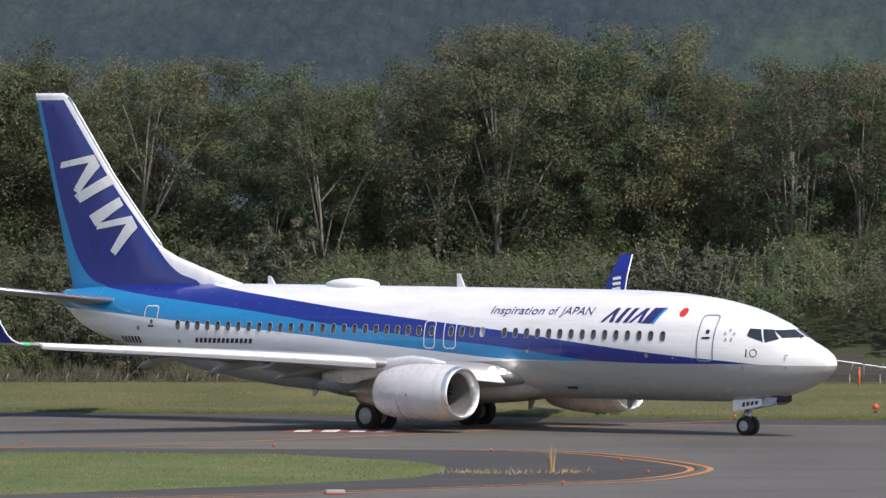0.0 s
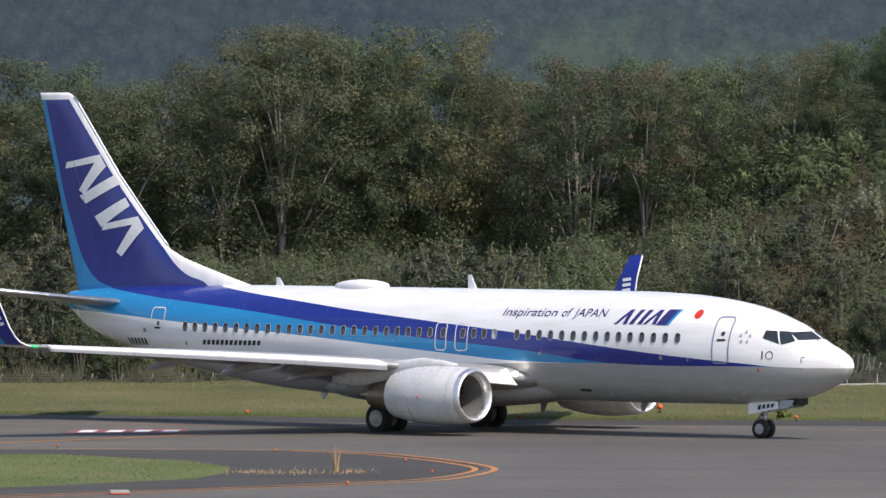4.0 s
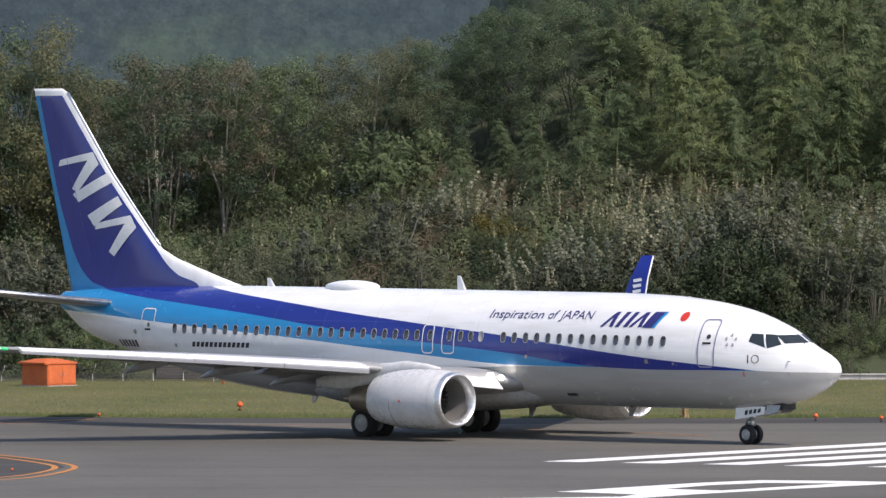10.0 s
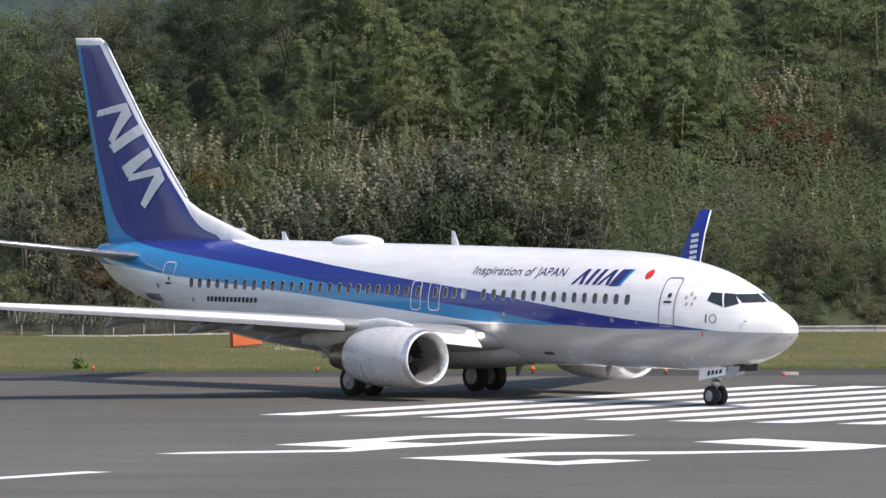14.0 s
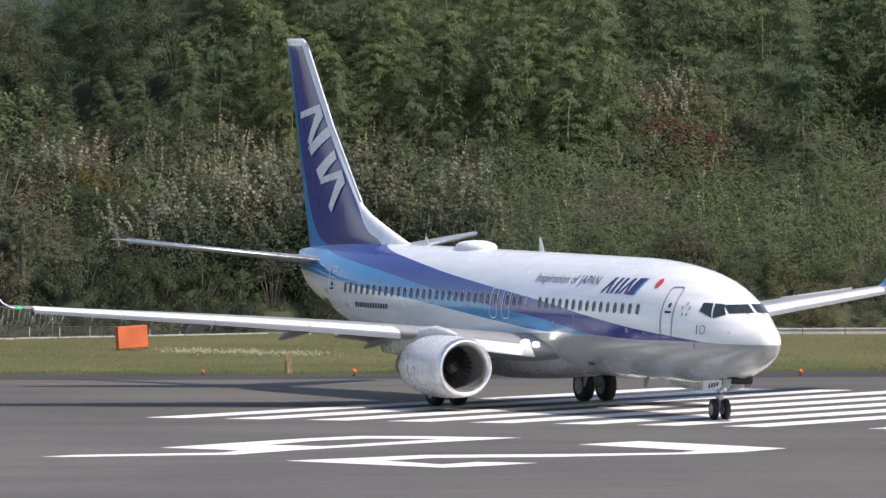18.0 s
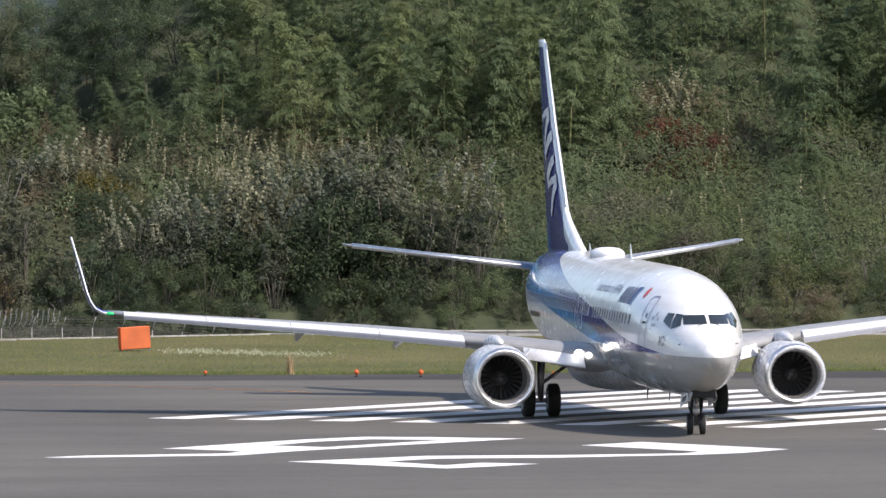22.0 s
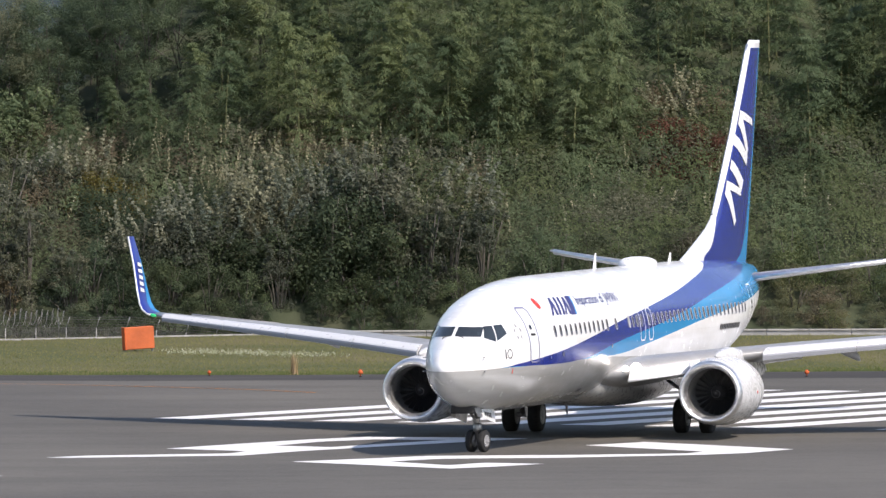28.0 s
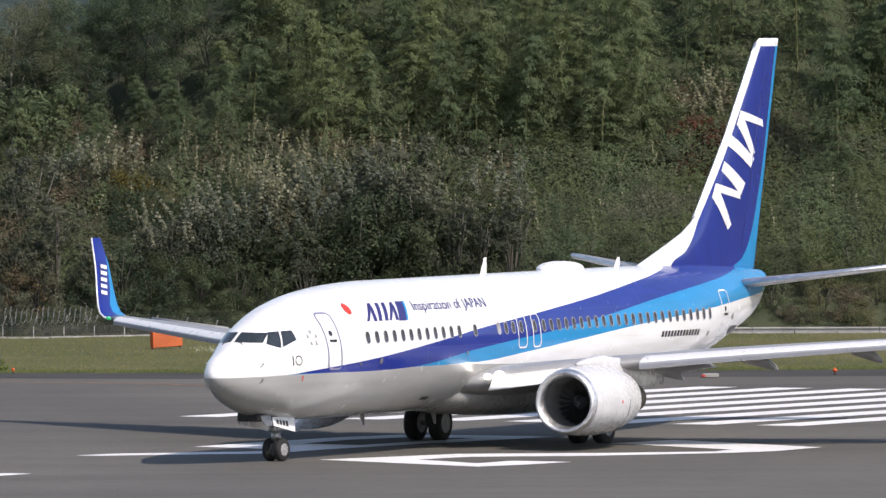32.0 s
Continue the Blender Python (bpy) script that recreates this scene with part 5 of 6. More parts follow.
def make_bamboo(seed, height, label):
    """A bamboo culm whose top nods over, with drooping feathery sprays."""
    rng = np.random.default_rng(seed)
    plant = thing("bamboo", label, "bamboo", "bamboo on the hillside")
    nod = rng.normal(size=2) * 0.35
    pts = []
    for i in range(9):
        u = i / 8
        pts.append((nod[0] * u ** 3 * 2.2, nod[1] * u ** 3 * 2.2, -0.5 + (height + 0.5) * (u - 0.10 * u ** 4)))
    part("culm", mesh_of("culm", *tube(pts, [0.055 * (1 - 0.09 * i) for i in range(9)], 6), M_CULM), plant, "slim yellow-green culm")
    leaves = []
    for i in range(17):
        u = 0.16 + 0.84 * (i / 16)
        k = min(7, int(u * 8))
        p = Vector(pts[k]).lerp(Vector(pts[k + 1]), u * 8 - k)
        reach = (0.16 + 0.95 * math.sin(math.pi * (0.05 + 0.74 * (1 - u)))) * height * 0.205
        for _ in range(6):
            a = rng.random() * 6.283
            out = np.array([math.cos(a), math.sin(a), 0.0])
            n = 52
            s = rng.random(n) ** 0.6
            d = reach * (0.6 + 0.55 * rng.random())
            q = np.array(p)[None] + out[None] * (s * d)[:, None]
            q[:, 2] += d * (0.50 * s - 0.72 * s * s)
            q += rng.normal(size=(n, 3)) * np.array([0.13, 0.13, 0.05])
            # every spray hangs like a fan: leaves point out and down, their faces turned to the sky
            way = out[None] * 0.8 + np.array([0, 0, -0.45])[None] + rng.normal(size=(n, 3)) * 0.30
            way /= np.linalg.norm(way, axis=1, keepdims=True)
            face = out[None] * 0.55 + np.array([0, 0, 0.75]) + rng.normal(size=(n, 3)) * 0.22
            side = np.cross(way, face)
            side /= np.linalg.norm(side, axis=1, keepdims=True) + 1e-9
            ln = (0.13 + 0.10 * rng.random(n))[:, None]
            leaves.append(np.stack([q - way * ln * 0.5 + side * ln * 0.15, q + way * ln * 0.8, q - way * ln * 0.5 - side * ln * 0.15], 1).reshape(-1, 3))
    part("foliage", leaf_mesh("foliage", np.concatenate(leaves), M_BAMBOO), plant)
    return plant


def place(proto, spots, rng):
    """Stands copies of the given plants on the land."""
    for x, y, s in spots:
        ob = proto[int(rng.integers(len(proto)))]
        m = pose(x, y, hill(x, y) - 0.1, 0, 0, float(rng.random() * 360))
        c = copy_thing(ob, m)
        c.scale = (s * (0.9 + 0.2 * rng.random()), s * (0.9 + 0.2 * rng.random()), s)


def build_woods():
    rng = np.random.default_rng(11)
    broad = [make_tree(1, 13.5, 4.2, M_LEAF, M_BARKD, "tall green broadleaved tree with slender forked trunk"), make_tree(2, 14.5, 4.6, M_OLIVE, M_BARK, "tall olive green tree with pale limbs"), make_tree(3, 12.5, 3.8, M_LEAF, M_BARKD, "dense dark green broadleaved tree"), make_tree(4, 13.0, 4.0, M_BROWN, M_BARK, "tall tree with thin brownish autumn foliage", bare=0.2), make_tree(5, 12.0, 3.6, M_SILVER, M_BARK, "tree with silvery grey-green leaves", per=120)]
    limbed = [make_tree(6, 14.0, 4.4, M_OLIVE, M_BARK, "tall open tree with pale spreading limbs", clump_count=40, low=0.50, stout=1.25), make_tree(7, 13.0, 3.6, M_BROWN, M_BARK, "slender open tree with pale forked trunk", per=140, clump_count=34, low=0.46, stout=1.1)]
    dark = [broad[2], broad[0], broad[2]]
    far = [make_tree(51, 13.0, 4.2, M_LEAF, M_BARKD, "dark green tree far back on the hill", per=100, clump_count=54, size=0.165), make_tree(52, 12.0, 3.8, M_OLIVE, M_BARKD, "olive green tree far back on the hill", per=100, clump_count=54, size=0.165)]
    # undergrowth takes a light leaf colour in place of haze over the gaps
    under = make_shrub(53, 4.8, 2.6, M_BAMBOO, "undergrowth shrub under the trees, light green leaves in place of haze", per=80, size=0.15)
    shrubs = [make_shrub(21, 3.2, 1.9, M_LEAF, "dark green dense leafy shrub"), make_shrub(22, 3.0, 1.8, M_OLIVE, "olive green dense leafy shrub"), make_shrub(23, 2.8, 1.7, M_BROWN, "brownish shrub with turning leaves"), make_shrub(24, 3.1, 1.8, M_BAMBOO, "light green bushy shrub")]
    silver = [make_shrub(25, 3.3, 1.6, M_SILVER, "silvery shrub with pale leaf plumes", per=110, plume=0.3), make_shrub(26, 2.8, 1.5, M_SILVER, "low silver-grey leafy shrub", per=105, plume=0.2)]
    shaded_evergreen = [make_shrub(45, 3.2, 1.9, M_DEEP, "dark shrub with glossy leaves, bank shade put into their green"), make_shrub(46, 3.0, 2.1, M_DEEP, "broad dark shrub, bank shade put into its leaf colour", per=120)]
    crimson, gold = make_shrub(27, 2.6, 1.8, M_CRIMSON, "shrub with crimson autumn leaves"), make_shrub(28, 2.2, 1.5, M_GOLD, "shrub with yellow autumn leaves")
    plumes = [make_plume_shrub(41, 3.4, 1.5, "silvery shrub with upright pale sprigs"), make_plume_shrub(42, 3.0, 1.7, "broad silver-grey shrub with pale leafy sprigs")]
    sunlit = make_shrub(43, 3.0, 1.9, M_SUNLIT, "yellow-green leafy shrub, sunlight put into its leaf colour")
    canes = [make_bamboo(31, 9.0, "tall feathery green bamboo plant"), make_bamboo(32, 10.0, "tall nodding bamboo with drooping sprays"), make_bamboo(33, 8.0, "slim light green bamboo plant")]

    # tall trees behind the thicket; their tops follow the skyline seen against the far hills
    def crest(x):
        return float(np.interp(x, [-60, -48, -42, -39.5, -36.7, -32.1, -29.9, -27.6, -26, -22.5, -15.5, -13.2, -12.1, -10.7, -7.7, -4, -0.5, 3.5, 7.7, 10, 18], [17, 17.2, 17.2, 16.5, 17.1, 15.6, 14.4, 16.4, 17.6, 18.7, 18.5, 17.3, 15.9, 16.9, 16.8, 16.5, 16.1, 16.7, 17.9, 19.5, 27]))

    def wood(kinds, x, y, low, high):
        ob = kinds[int(rng.integers(len(kinds)))]
        s = (crest(x) - hill(x, y)) / (ob["tall"] + 0.7) * rng.uniform(low, high)
        if s > 0.35:
            place([ob], [(x, y, s)], rng)

    for x in np.arange(-62, 2, 2.7):
        wood(broad, x + rng.normal() * 0.7, 453 + rng.normal() * 1.5, 0.93, 1.02)
    for i, x in enumerate((-23.0, -8.4, -31.5, -5.0, -41.0)):
        wood([limbed[i % 2]], x, 449.5, 0.98, 1.02)
    for x in np.arange(-62, 3, 3.0):
        wood(far if int(x) % 2 else broad, x + rng.normal(), 461 + rng.normal() * 2.0, 0.86, 1.0)
    for x in np.arange(-62, 3, 4.6):
        wood(far, x + rng.normal(), 469 + rng.normal() * 2.0, 0.80, 0.98)
    place([under], [(x + rng.normal() * 0.6, y + rng.normal(), 0.9 + 0.3 * rng.random()) for y in (452.5, 460) for x in np.arange(-62, 8, 2.6)], rng)
    # dark trees above the bamboo
    place(dark, [(x + rng.normal() * 0.5, 457 + rng.normal() * 1.2, 0.55 + 0.22 * rng.random()) for x in np.arange(3.5, 19, 1.9)], rng)
    for x in np.arange(4, 20, 2.2):
        wood(dark, x + rng.normal(), 468 + rng.normal() * 3, 0.85, 1.02)
    for x in np.arange(6, 24, 2.4):
        wood(far, x + rng.normal() * 0.6, 480 + rng.normal() * 2, 0.9, 1.1)
    spots = [(x + rng.normal(), 492 + rng.normal() * 3, 1.0 + 0.2 * rng.random()) for x in np.arange(11, 66, 3.8)]
    place(far, spots, rng)
    for x, y in ((2.4, 455.0), (3.6, 463.0), (1.2, 462.0), (4.6, 466.0)):
        wood(broad[:2], x, y, 1.0, 1.04)
    # low trees along the shoulder of the hill
    place(far, [(x + rng.normal() * 0.4, y + rng.normal() * 1.5, 0.24 + 0.10 * rng.random()) for y in (488, 506, 530, 560) for x in np.arange(5.0, 15, 1.5)], np.random.default_rng(5))
    # bamboo on the steep side
    spots = []
    for row, (y, x0, step) in enumerate(((448, 3, 1.9), (451.5, 2, 1.8), (456, 16, 2.0), (462, 19, 2.1), (469, 21, 2.3), (477, 25, 2.6))):
        for x in np.arange(x0, 60, step):
            s = float(np.interp(x, [2, 9, 13, 18, 26], [0.42, 0.50, 0.70, 0.88, 0.96])) + 0.08 * rng.normal()
            if y < 453 and 35 < x < 42:
                continue
            spots.append((x + 0.4 * rng.normal(), y + rng.normal() * 1.2, max(0.38, s)))
    place(canes, spots, rng)
    # thicket at the foot of the bank: the front rows stand singly, the rest grows over the slope as one leafy mass
    def tall(x):
        return 1.66 - 0.60 * smooth_step(-10, 10, x)

    for y, step, s0 in ((430.9, 1.7, 0.42), (432.6, 1.6, 0.64), (434.8, 1.7, 0.88)):
        for x in np.arange(-62, 60, step):
            if -8.3 < x < -2.2:
                continue
            kind = silver if noise.noise(Vector((x * 0.16, y * 0.25, 7.0))) > (0.10 if x < 6.5 else 0.36) else [shrubs[1], shrubs[3], shrubs[0], shrubs[3]] if x < 6.5 else [shaded_evergreen[0], shaded_evergreen[1], shrubs[0]] if x < 27 else [shrubs[0], shrubs[1], shrubs[3]]
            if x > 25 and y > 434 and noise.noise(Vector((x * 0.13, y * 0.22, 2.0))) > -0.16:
                kind = [sunlit, sunlit, shrubs[1]]
            place(kind if rng.random() < 0.95 else [shrubs[2]], [(x + 0.5 * rng.normal(), y + 0.5 * rng.normal(), s0 * tall(x) * (0.8 + 0.4 * rng.random()))], rng)
    # low dark shrubs added between fence and bank, in place of the shade there
    place(shaded_evergreen, [(x + 0.3 * rng.normal(), kerb_y(x) + 2.6 + 0.5 * rng.random(), 0.30 + 0.14 * rng.random()) for x in np.arange(1.0, 16.0, 0.8)], rng)
    gx, gy = np.arange(-64, 62.1, 0.35), np.arange(434.6, 453.5, 0.35)
    rise = np.array([[hill(x, y) + 2.35 * tall(x) * smooth_step(434.0, 437.0, y) * (0.86 + 0.34 * noise.noise(Vector((x * 0.42, y * 0.40, 1.0))) + 0.24 * noise.noise(Vector((x * 1.05, y * 0.95, 5.0))) + 0.12 * noise.noise(Vector((x * 2.3, y * 2.0, 8.0)))) for x in gx] for y in gy])
    slope_y, slope_x = np.gradient(rise, 0.35)

    def over(field, x, y):
        i, j = (y - gy[0]) / 0.35, (x - gx[0]) / 0.35
        i0, j0 = i.astype(int), j.astype(int)
        u, w = i - i0, j - j0
        return field[i0, j0] * (1 - u) * (1 - w) + field[i0 + 1, j0] * u * (1 - w) + field[i0, j0 + 1] * (1 - u) * w + field[i0 + 1, j0 + 1] * u * w

    tones = np.array([[noise.noise(Vector((x * 0.16, y * 0.25, 7.0))) for x in gx] for y in gy])
    blotch = np.array([[noise.noise(Vector((x * 0.30, y * 0.33, 12.0))) for x in gx] for y in gy])
    n = 470000
    x, y = rng.uniform(-63, 61, n), rng.uniform(434.8, 453.0, n)
    keep = ~((x > -8.3) & (x < -2.2) & (y < 436.5))
    x, y = x[keep], y[keep]
    n = len(x)
    deep = rng.random(n) ** 2
    lift = 0.10 - 0.75 * deep
    # a quarter of the leaves sit on upright shoots that stand out of the mass
    m, per = 8500, 15
    sx, sy, tip = rng.uniform(-62.5, 60.5, m), rng.uniform(435.2, 452.5, m), 0.35 + 0.75 * rng.random(m) ** 1.5
    sk = np.repeat(np.arange(m), per)
    up = rng.random(m * per)
    bend = rng.normal(size=(m, 2)) * 0.16
    x = np.concatenate([x, sx[sk] + bend[sk, 0] * up + 0.05 * rng.normal(size=m * per)])
    y = np.concatenate([y, sy[sk] + bend[sk, 1] * up + 0.05 * rng.normal(size=m * per)])
    lift = np.concatenate([lift, tip[sk] * up])
    ok = (x > -63.5) & (x < 61) & (y > 434.7) & (y < 453) & ~((x > -8.3) & (x < -2.2) & (y < 436.5))
    x, y, lift = x[ok], y[ok], lift[ok]
    n = len(x)
    at = np.stack([x, y, over(rise, x, y) + lift], 1)
    nrm = np.stack([-over(slope_x, x, y), -over(slope_y, x, y), np.full(n, 1.15)], 1)
    nrm /= np.linalg.norm(nrm, axis=1, keepdims=True)
    nrm += rng.normal(size=(n, 3)) * 0.36
    nrm /= np.linalg.norm(nrm, axis=1, keepdims=True)
    a1 = np.cross(nrm, rng.normal(size=(n, 3)))
    a1 /= np.linalg.norm(a1, axis=1, keepdims=True)
    b1 = np.cross(nrm, a1)
    ln = (0.062 + 0.075 * rng.random(n))[:, None]
    tris = np.stack([at - a1 * ln * 0.5 + b1 * ln * 0.40, at + a1 * ln * 0.75, at - a1 * ln * 0.5 - b1 * ln * 0.40], 1)
    tone, blot = over(tones, x, y) + 0.07 * rng.normal(size=n), over(blotch, x, y) + 0.10 * rng.normal(size=n)
    kind = np.where(tone > np.where(x < 5, 0.12, 0.32), 0, np.where(blot > 0.16, 1, np.where(blot > -0.10, 2, np.where(blot > -0.26, 3, 4))))
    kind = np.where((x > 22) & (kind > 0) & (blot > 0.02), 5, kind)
    kind = np.where((x < 0) & (kind == 4), 1, np.where((x > 27) & (kind == 4), 1, kind))
    # near slope takes the leaf colour that carries the shade
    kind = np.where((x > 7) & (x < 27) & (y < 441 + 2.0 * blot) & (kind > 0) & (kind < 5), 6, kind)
    looks = ((M_SILVER, "silvery grey-green"), (M_BAMBOO, "light green"), (M_OLIVE, "olive green"), (M_LEAF, "dark green"), (M_BROWN, "brownish"), (M_SUNLIT, "yellow-green"), (M_DEEP, "shade-darkened green"))
    for i, (mat, word) in enumerate(looks):
        tagged(new("thicket", leaf_mesh("thicket", tris[kind == i].reshape(-1, 3), mat)), word + " leafy thicket growing over the bank", "thicket", kind="stuff")
    # pale sprigs that catch the light on the silvery shrubs
    m, per = 330, 30
    sx = np.concatenate([rng.normal(16.5, 4.2, m - 130), rng.uniform(-40, 44, 130)])
    sy = rng.uniform(435.5, 447.0, m)
    sk, up = np.repeat(np.arange(m), per), rng.random(m * per)
    tip, bend = 0.6 + 0.9 * rng.random(m), rng.normal(size=(m, 2)) * 0.18
    px, py = sx[sk] + bend[sk, 0] * up, sy[sk] + bend[sk, 1] * up
    stems = np.stack([px, py, over(rise, px, py) + tip[sk] * up, 0.09 - 0.05 * up], 1)
    tagged(new("pale_sprigs", leaf_mesh("pale_sprigs", leaf_cloud(rng, stems, 1, 0.085), M_PLUME)), "upright sprigs of pale leaves rising out of the thicket", "sprigs", kind="stuff")
    place([crimson], [(36.3, 448.0, 1.15), (37.5, 447.6, 1.1), (38.5, 447.0, 1.0)], rng)
    place(plumes, [(36.4, 450.4, 0.95), (37.2, 450.7, 0.95)], rng)
    place([shrubs[2], shrubs[0]], [(34.9, 449.8, 0.9), (40.2, 449.8, 0.85), (41.0, 449.2, 1.0), (38.4, 451.5, 1.1), (36.2, 451.5, 1.1)], rng)
    place(plumes, [(9.8, 436.0, 1.1), (11.8, 436.4, 1.1), (13.4, 436.0, 1.15), (14.8, 437.2, 1.2), (16.0, 437.6, 1.3), (17.4, 438.2, 1.35), (18.8, 438.4, 1.35), (20.2, 437.8, 1.3), (16.6, 435.6, 1.15), (18.6, 435.8, 1.15), (22.0, 436.8, 1.15), (5.8, 444.6, 1.15), (7.2, 445.0, 1.15), (25.6, 439.6, 1.2)], rng)
    place([silver[0]] + shaded_evergreen, [(17.2, 434.2, 1.2), (18.8, 435.0, 1.5), (20.4, 434.4, 1.5), (22.0, 435.2, 1.5), (23.4, 434.0, 1.3), (19.6, 436.4, 1.7), (21.4, 436.6, 1.65)], rng)
    place(silver, [(-13.0, 441.0, 1.7), (-10.5, 442.0, 1.6), (-33.0, 441.5, 1.6), (3.0, 440.5, 1.4)], rng)
    place([gold], [(8.0, 444.0, 1.15), (-20.0, 447.0, 1.0), (9.3, 443.6, 1.0)], rng)
    for proto in far + shaded_evergreen + [under] + broad + limbed + shrubs + silver + canes + plumes + [crimson, gold, sunlit]:
        x = float(rng.uniform(-55, -45))
        proto.matrix_basis = pose(x, 455, hill(x, 455) - 0.1)


def grass_field(name, label, spots_xy, rng, height, mat, z=0.0, lean=0.3):
    n = len(spots_xy)
    h = height * (0.4 + 0.9 * rng.random(n))
    a = (rng.random(n) - 0.5) * 3.0
    w = 0.016 + 0.026 * rng.random(n)
    d = np.stack([np.cos(a), np.sin(a), np.zeros(n)], 1)
    base = np.concatenate([spots_xy, np.full((n, 1), z - 0.02)], 1)
    tip = base + np.stack([rng.normal(size=n) * h * lean, np.abs(rng.normal(size=n)) * h * lean, h], 1)
    v = np.stack([base - d * w[:, None], base + d * w[:, None], tip], 1).reshape(-1, 3)
    ob = new(name, leaf_mesh(name, v, mat, True))
    tagged(ob, label, "grass", kind="stuff")


def build_grass():
    rng = np.random.default_rng(5)
    n = 130000
    x, y = rng.uniform(-56, 58, n), 358 + 72 * rng.random(n) ** 1.25
    edge = np.interp(x, [-90, -40, -6, 14, 38, 60], [391, 374, 361.0, 358.5, 360.8, 362.5])
    keep = y > edge + 0.25 * rng.random(n)
    grass_field("verge_grass", "dry green and straw coloured verge grass", np.stack([x, y], 1)[keep], rng, 0.09, M_BLADES, 0.0, 0.8)
    # a greener, taller fringe where the verge meets the asphalt
    n = 26000
    x = rng.uniform(-56, 58, n)
    y = np.interp(x, [-90, -40, -6, 14, 38, 60], [391, 374, 361.0, 358.5, 360.8, 362.5]) + 0.05 + 4.5 * rng.random(n) ** 2.0
    grass_field("fringe_grass", "greener taller grass fringe at the asphalt edge", np.stack([x, y], 1), rng, 0.14, M_FRINGE, 0.0, 0.5)
    n = 42000
    x, y = rng.uniform(-56, -17, n), rng.uniform(262, 321, n)
    right = np.interp(y, [262, 276.5, 284, 291, 297, 303, 309.5, 316.2, 317.8], [-45, -28, -22, -17.6, -16.9, -17.2, -19.2, -24, -30])
    near_top = np.interp(x, [-60, -30, -24], [320, 317.8, 316.2])
    keep = (x < right) & (y < near_top)
    grass_field("lawn_grass", "bright green short lawn grass", np.stack([x, y], 1)[keep], rng, 0.085, M_LUSH, 0.036, 0.8)
    # tufts in the joints and along the edge
    pts = []
    for cx, cy, r, k in ((-13.4, 297.4, 0.07, 45), (-12.9, 297.0, 0.8, 60), (-14.5, 296.6, 1.0, 70), (-16.0, 297.0, 1.0, 90), (14.2, 359.0, 0.11, 70)):
        pts.append(np.stack([cx + rng.normal(size=k) * r * 0.6, cy + rng.normal(size=k) * r], 1))
    grass_field("straw_tuft", "straw coloured dry grass tufts in the asphalt joints", np.concatenate(pts[1:4]), rng, 0.14, M_STRAW, 0.03)
    grass_field("straw_tuft", "tall dry straw tuft", pts[0], rng, 0.75, M_STRAW, 0.03, 0.09)
    grass_field("straw_tuft", "tall dry straw tuft on the verge", pts[4], rng, 0.75, M_STRAW, 0.0, 0.10)
    k = 900
    u = rng.random(k)
    grass_field("clover", "pale flowering clover in the verge grass", np.stack([10.5 + 6.5 * u + rng.normal(size=k) * 0.5, 397.5 - 7.0 * u + rng.normal(size=k) * 2.4], 1), rng, 0.13, M_CLOVER, 0.0, 0.9)
    # pampas by the fence
    k = 2600
    px = rng.choice([-50.5, -46.0, -41.5, -36.8, -33.0, -27.5], k) + rng.normal(size=k) * 0.9
    grass_field("reed_grass", "pale reed grass clumps along the fence", np.stack([px, 428.0 + rng.normal(size=k) * 0.5], 1), rng, 0.85, M_REED, 0.0, 0.55)
    for x, y in ((-14.3, 368.5), (1.5, 362.5)):
        tuft = make_shrub(60 + int(x * 7) % 40, 0.55, 0.5, M_LUSH, "low green weed clump on the verge", per=30, clump_count=10, size=0.13)
        tuft.matrix_basis = pose(x, y, 0)


# ---- fence, kerb and airfield equipment ----
def kerb_y(x):
    return float(np.interp(x, [-60, -8, 3.0, 16.4, 20, 60], [425.4, 424.6, 421.4, 429.0, 425.4, 425.4]))


def fence_base(x):
    """The ground behind the kerb falls away at both ends of the level stretch."""
    return float(np.interp(x, [-60, -27, -14, -1, 4.5, 9, 10.3, 11.7, 13.3, 14.9, 20], [-0.58, -0.58, -0.25, -0.02, 0.0, -0.08, -0.22, -0.36, -0.52, -0.70, -1.0]))


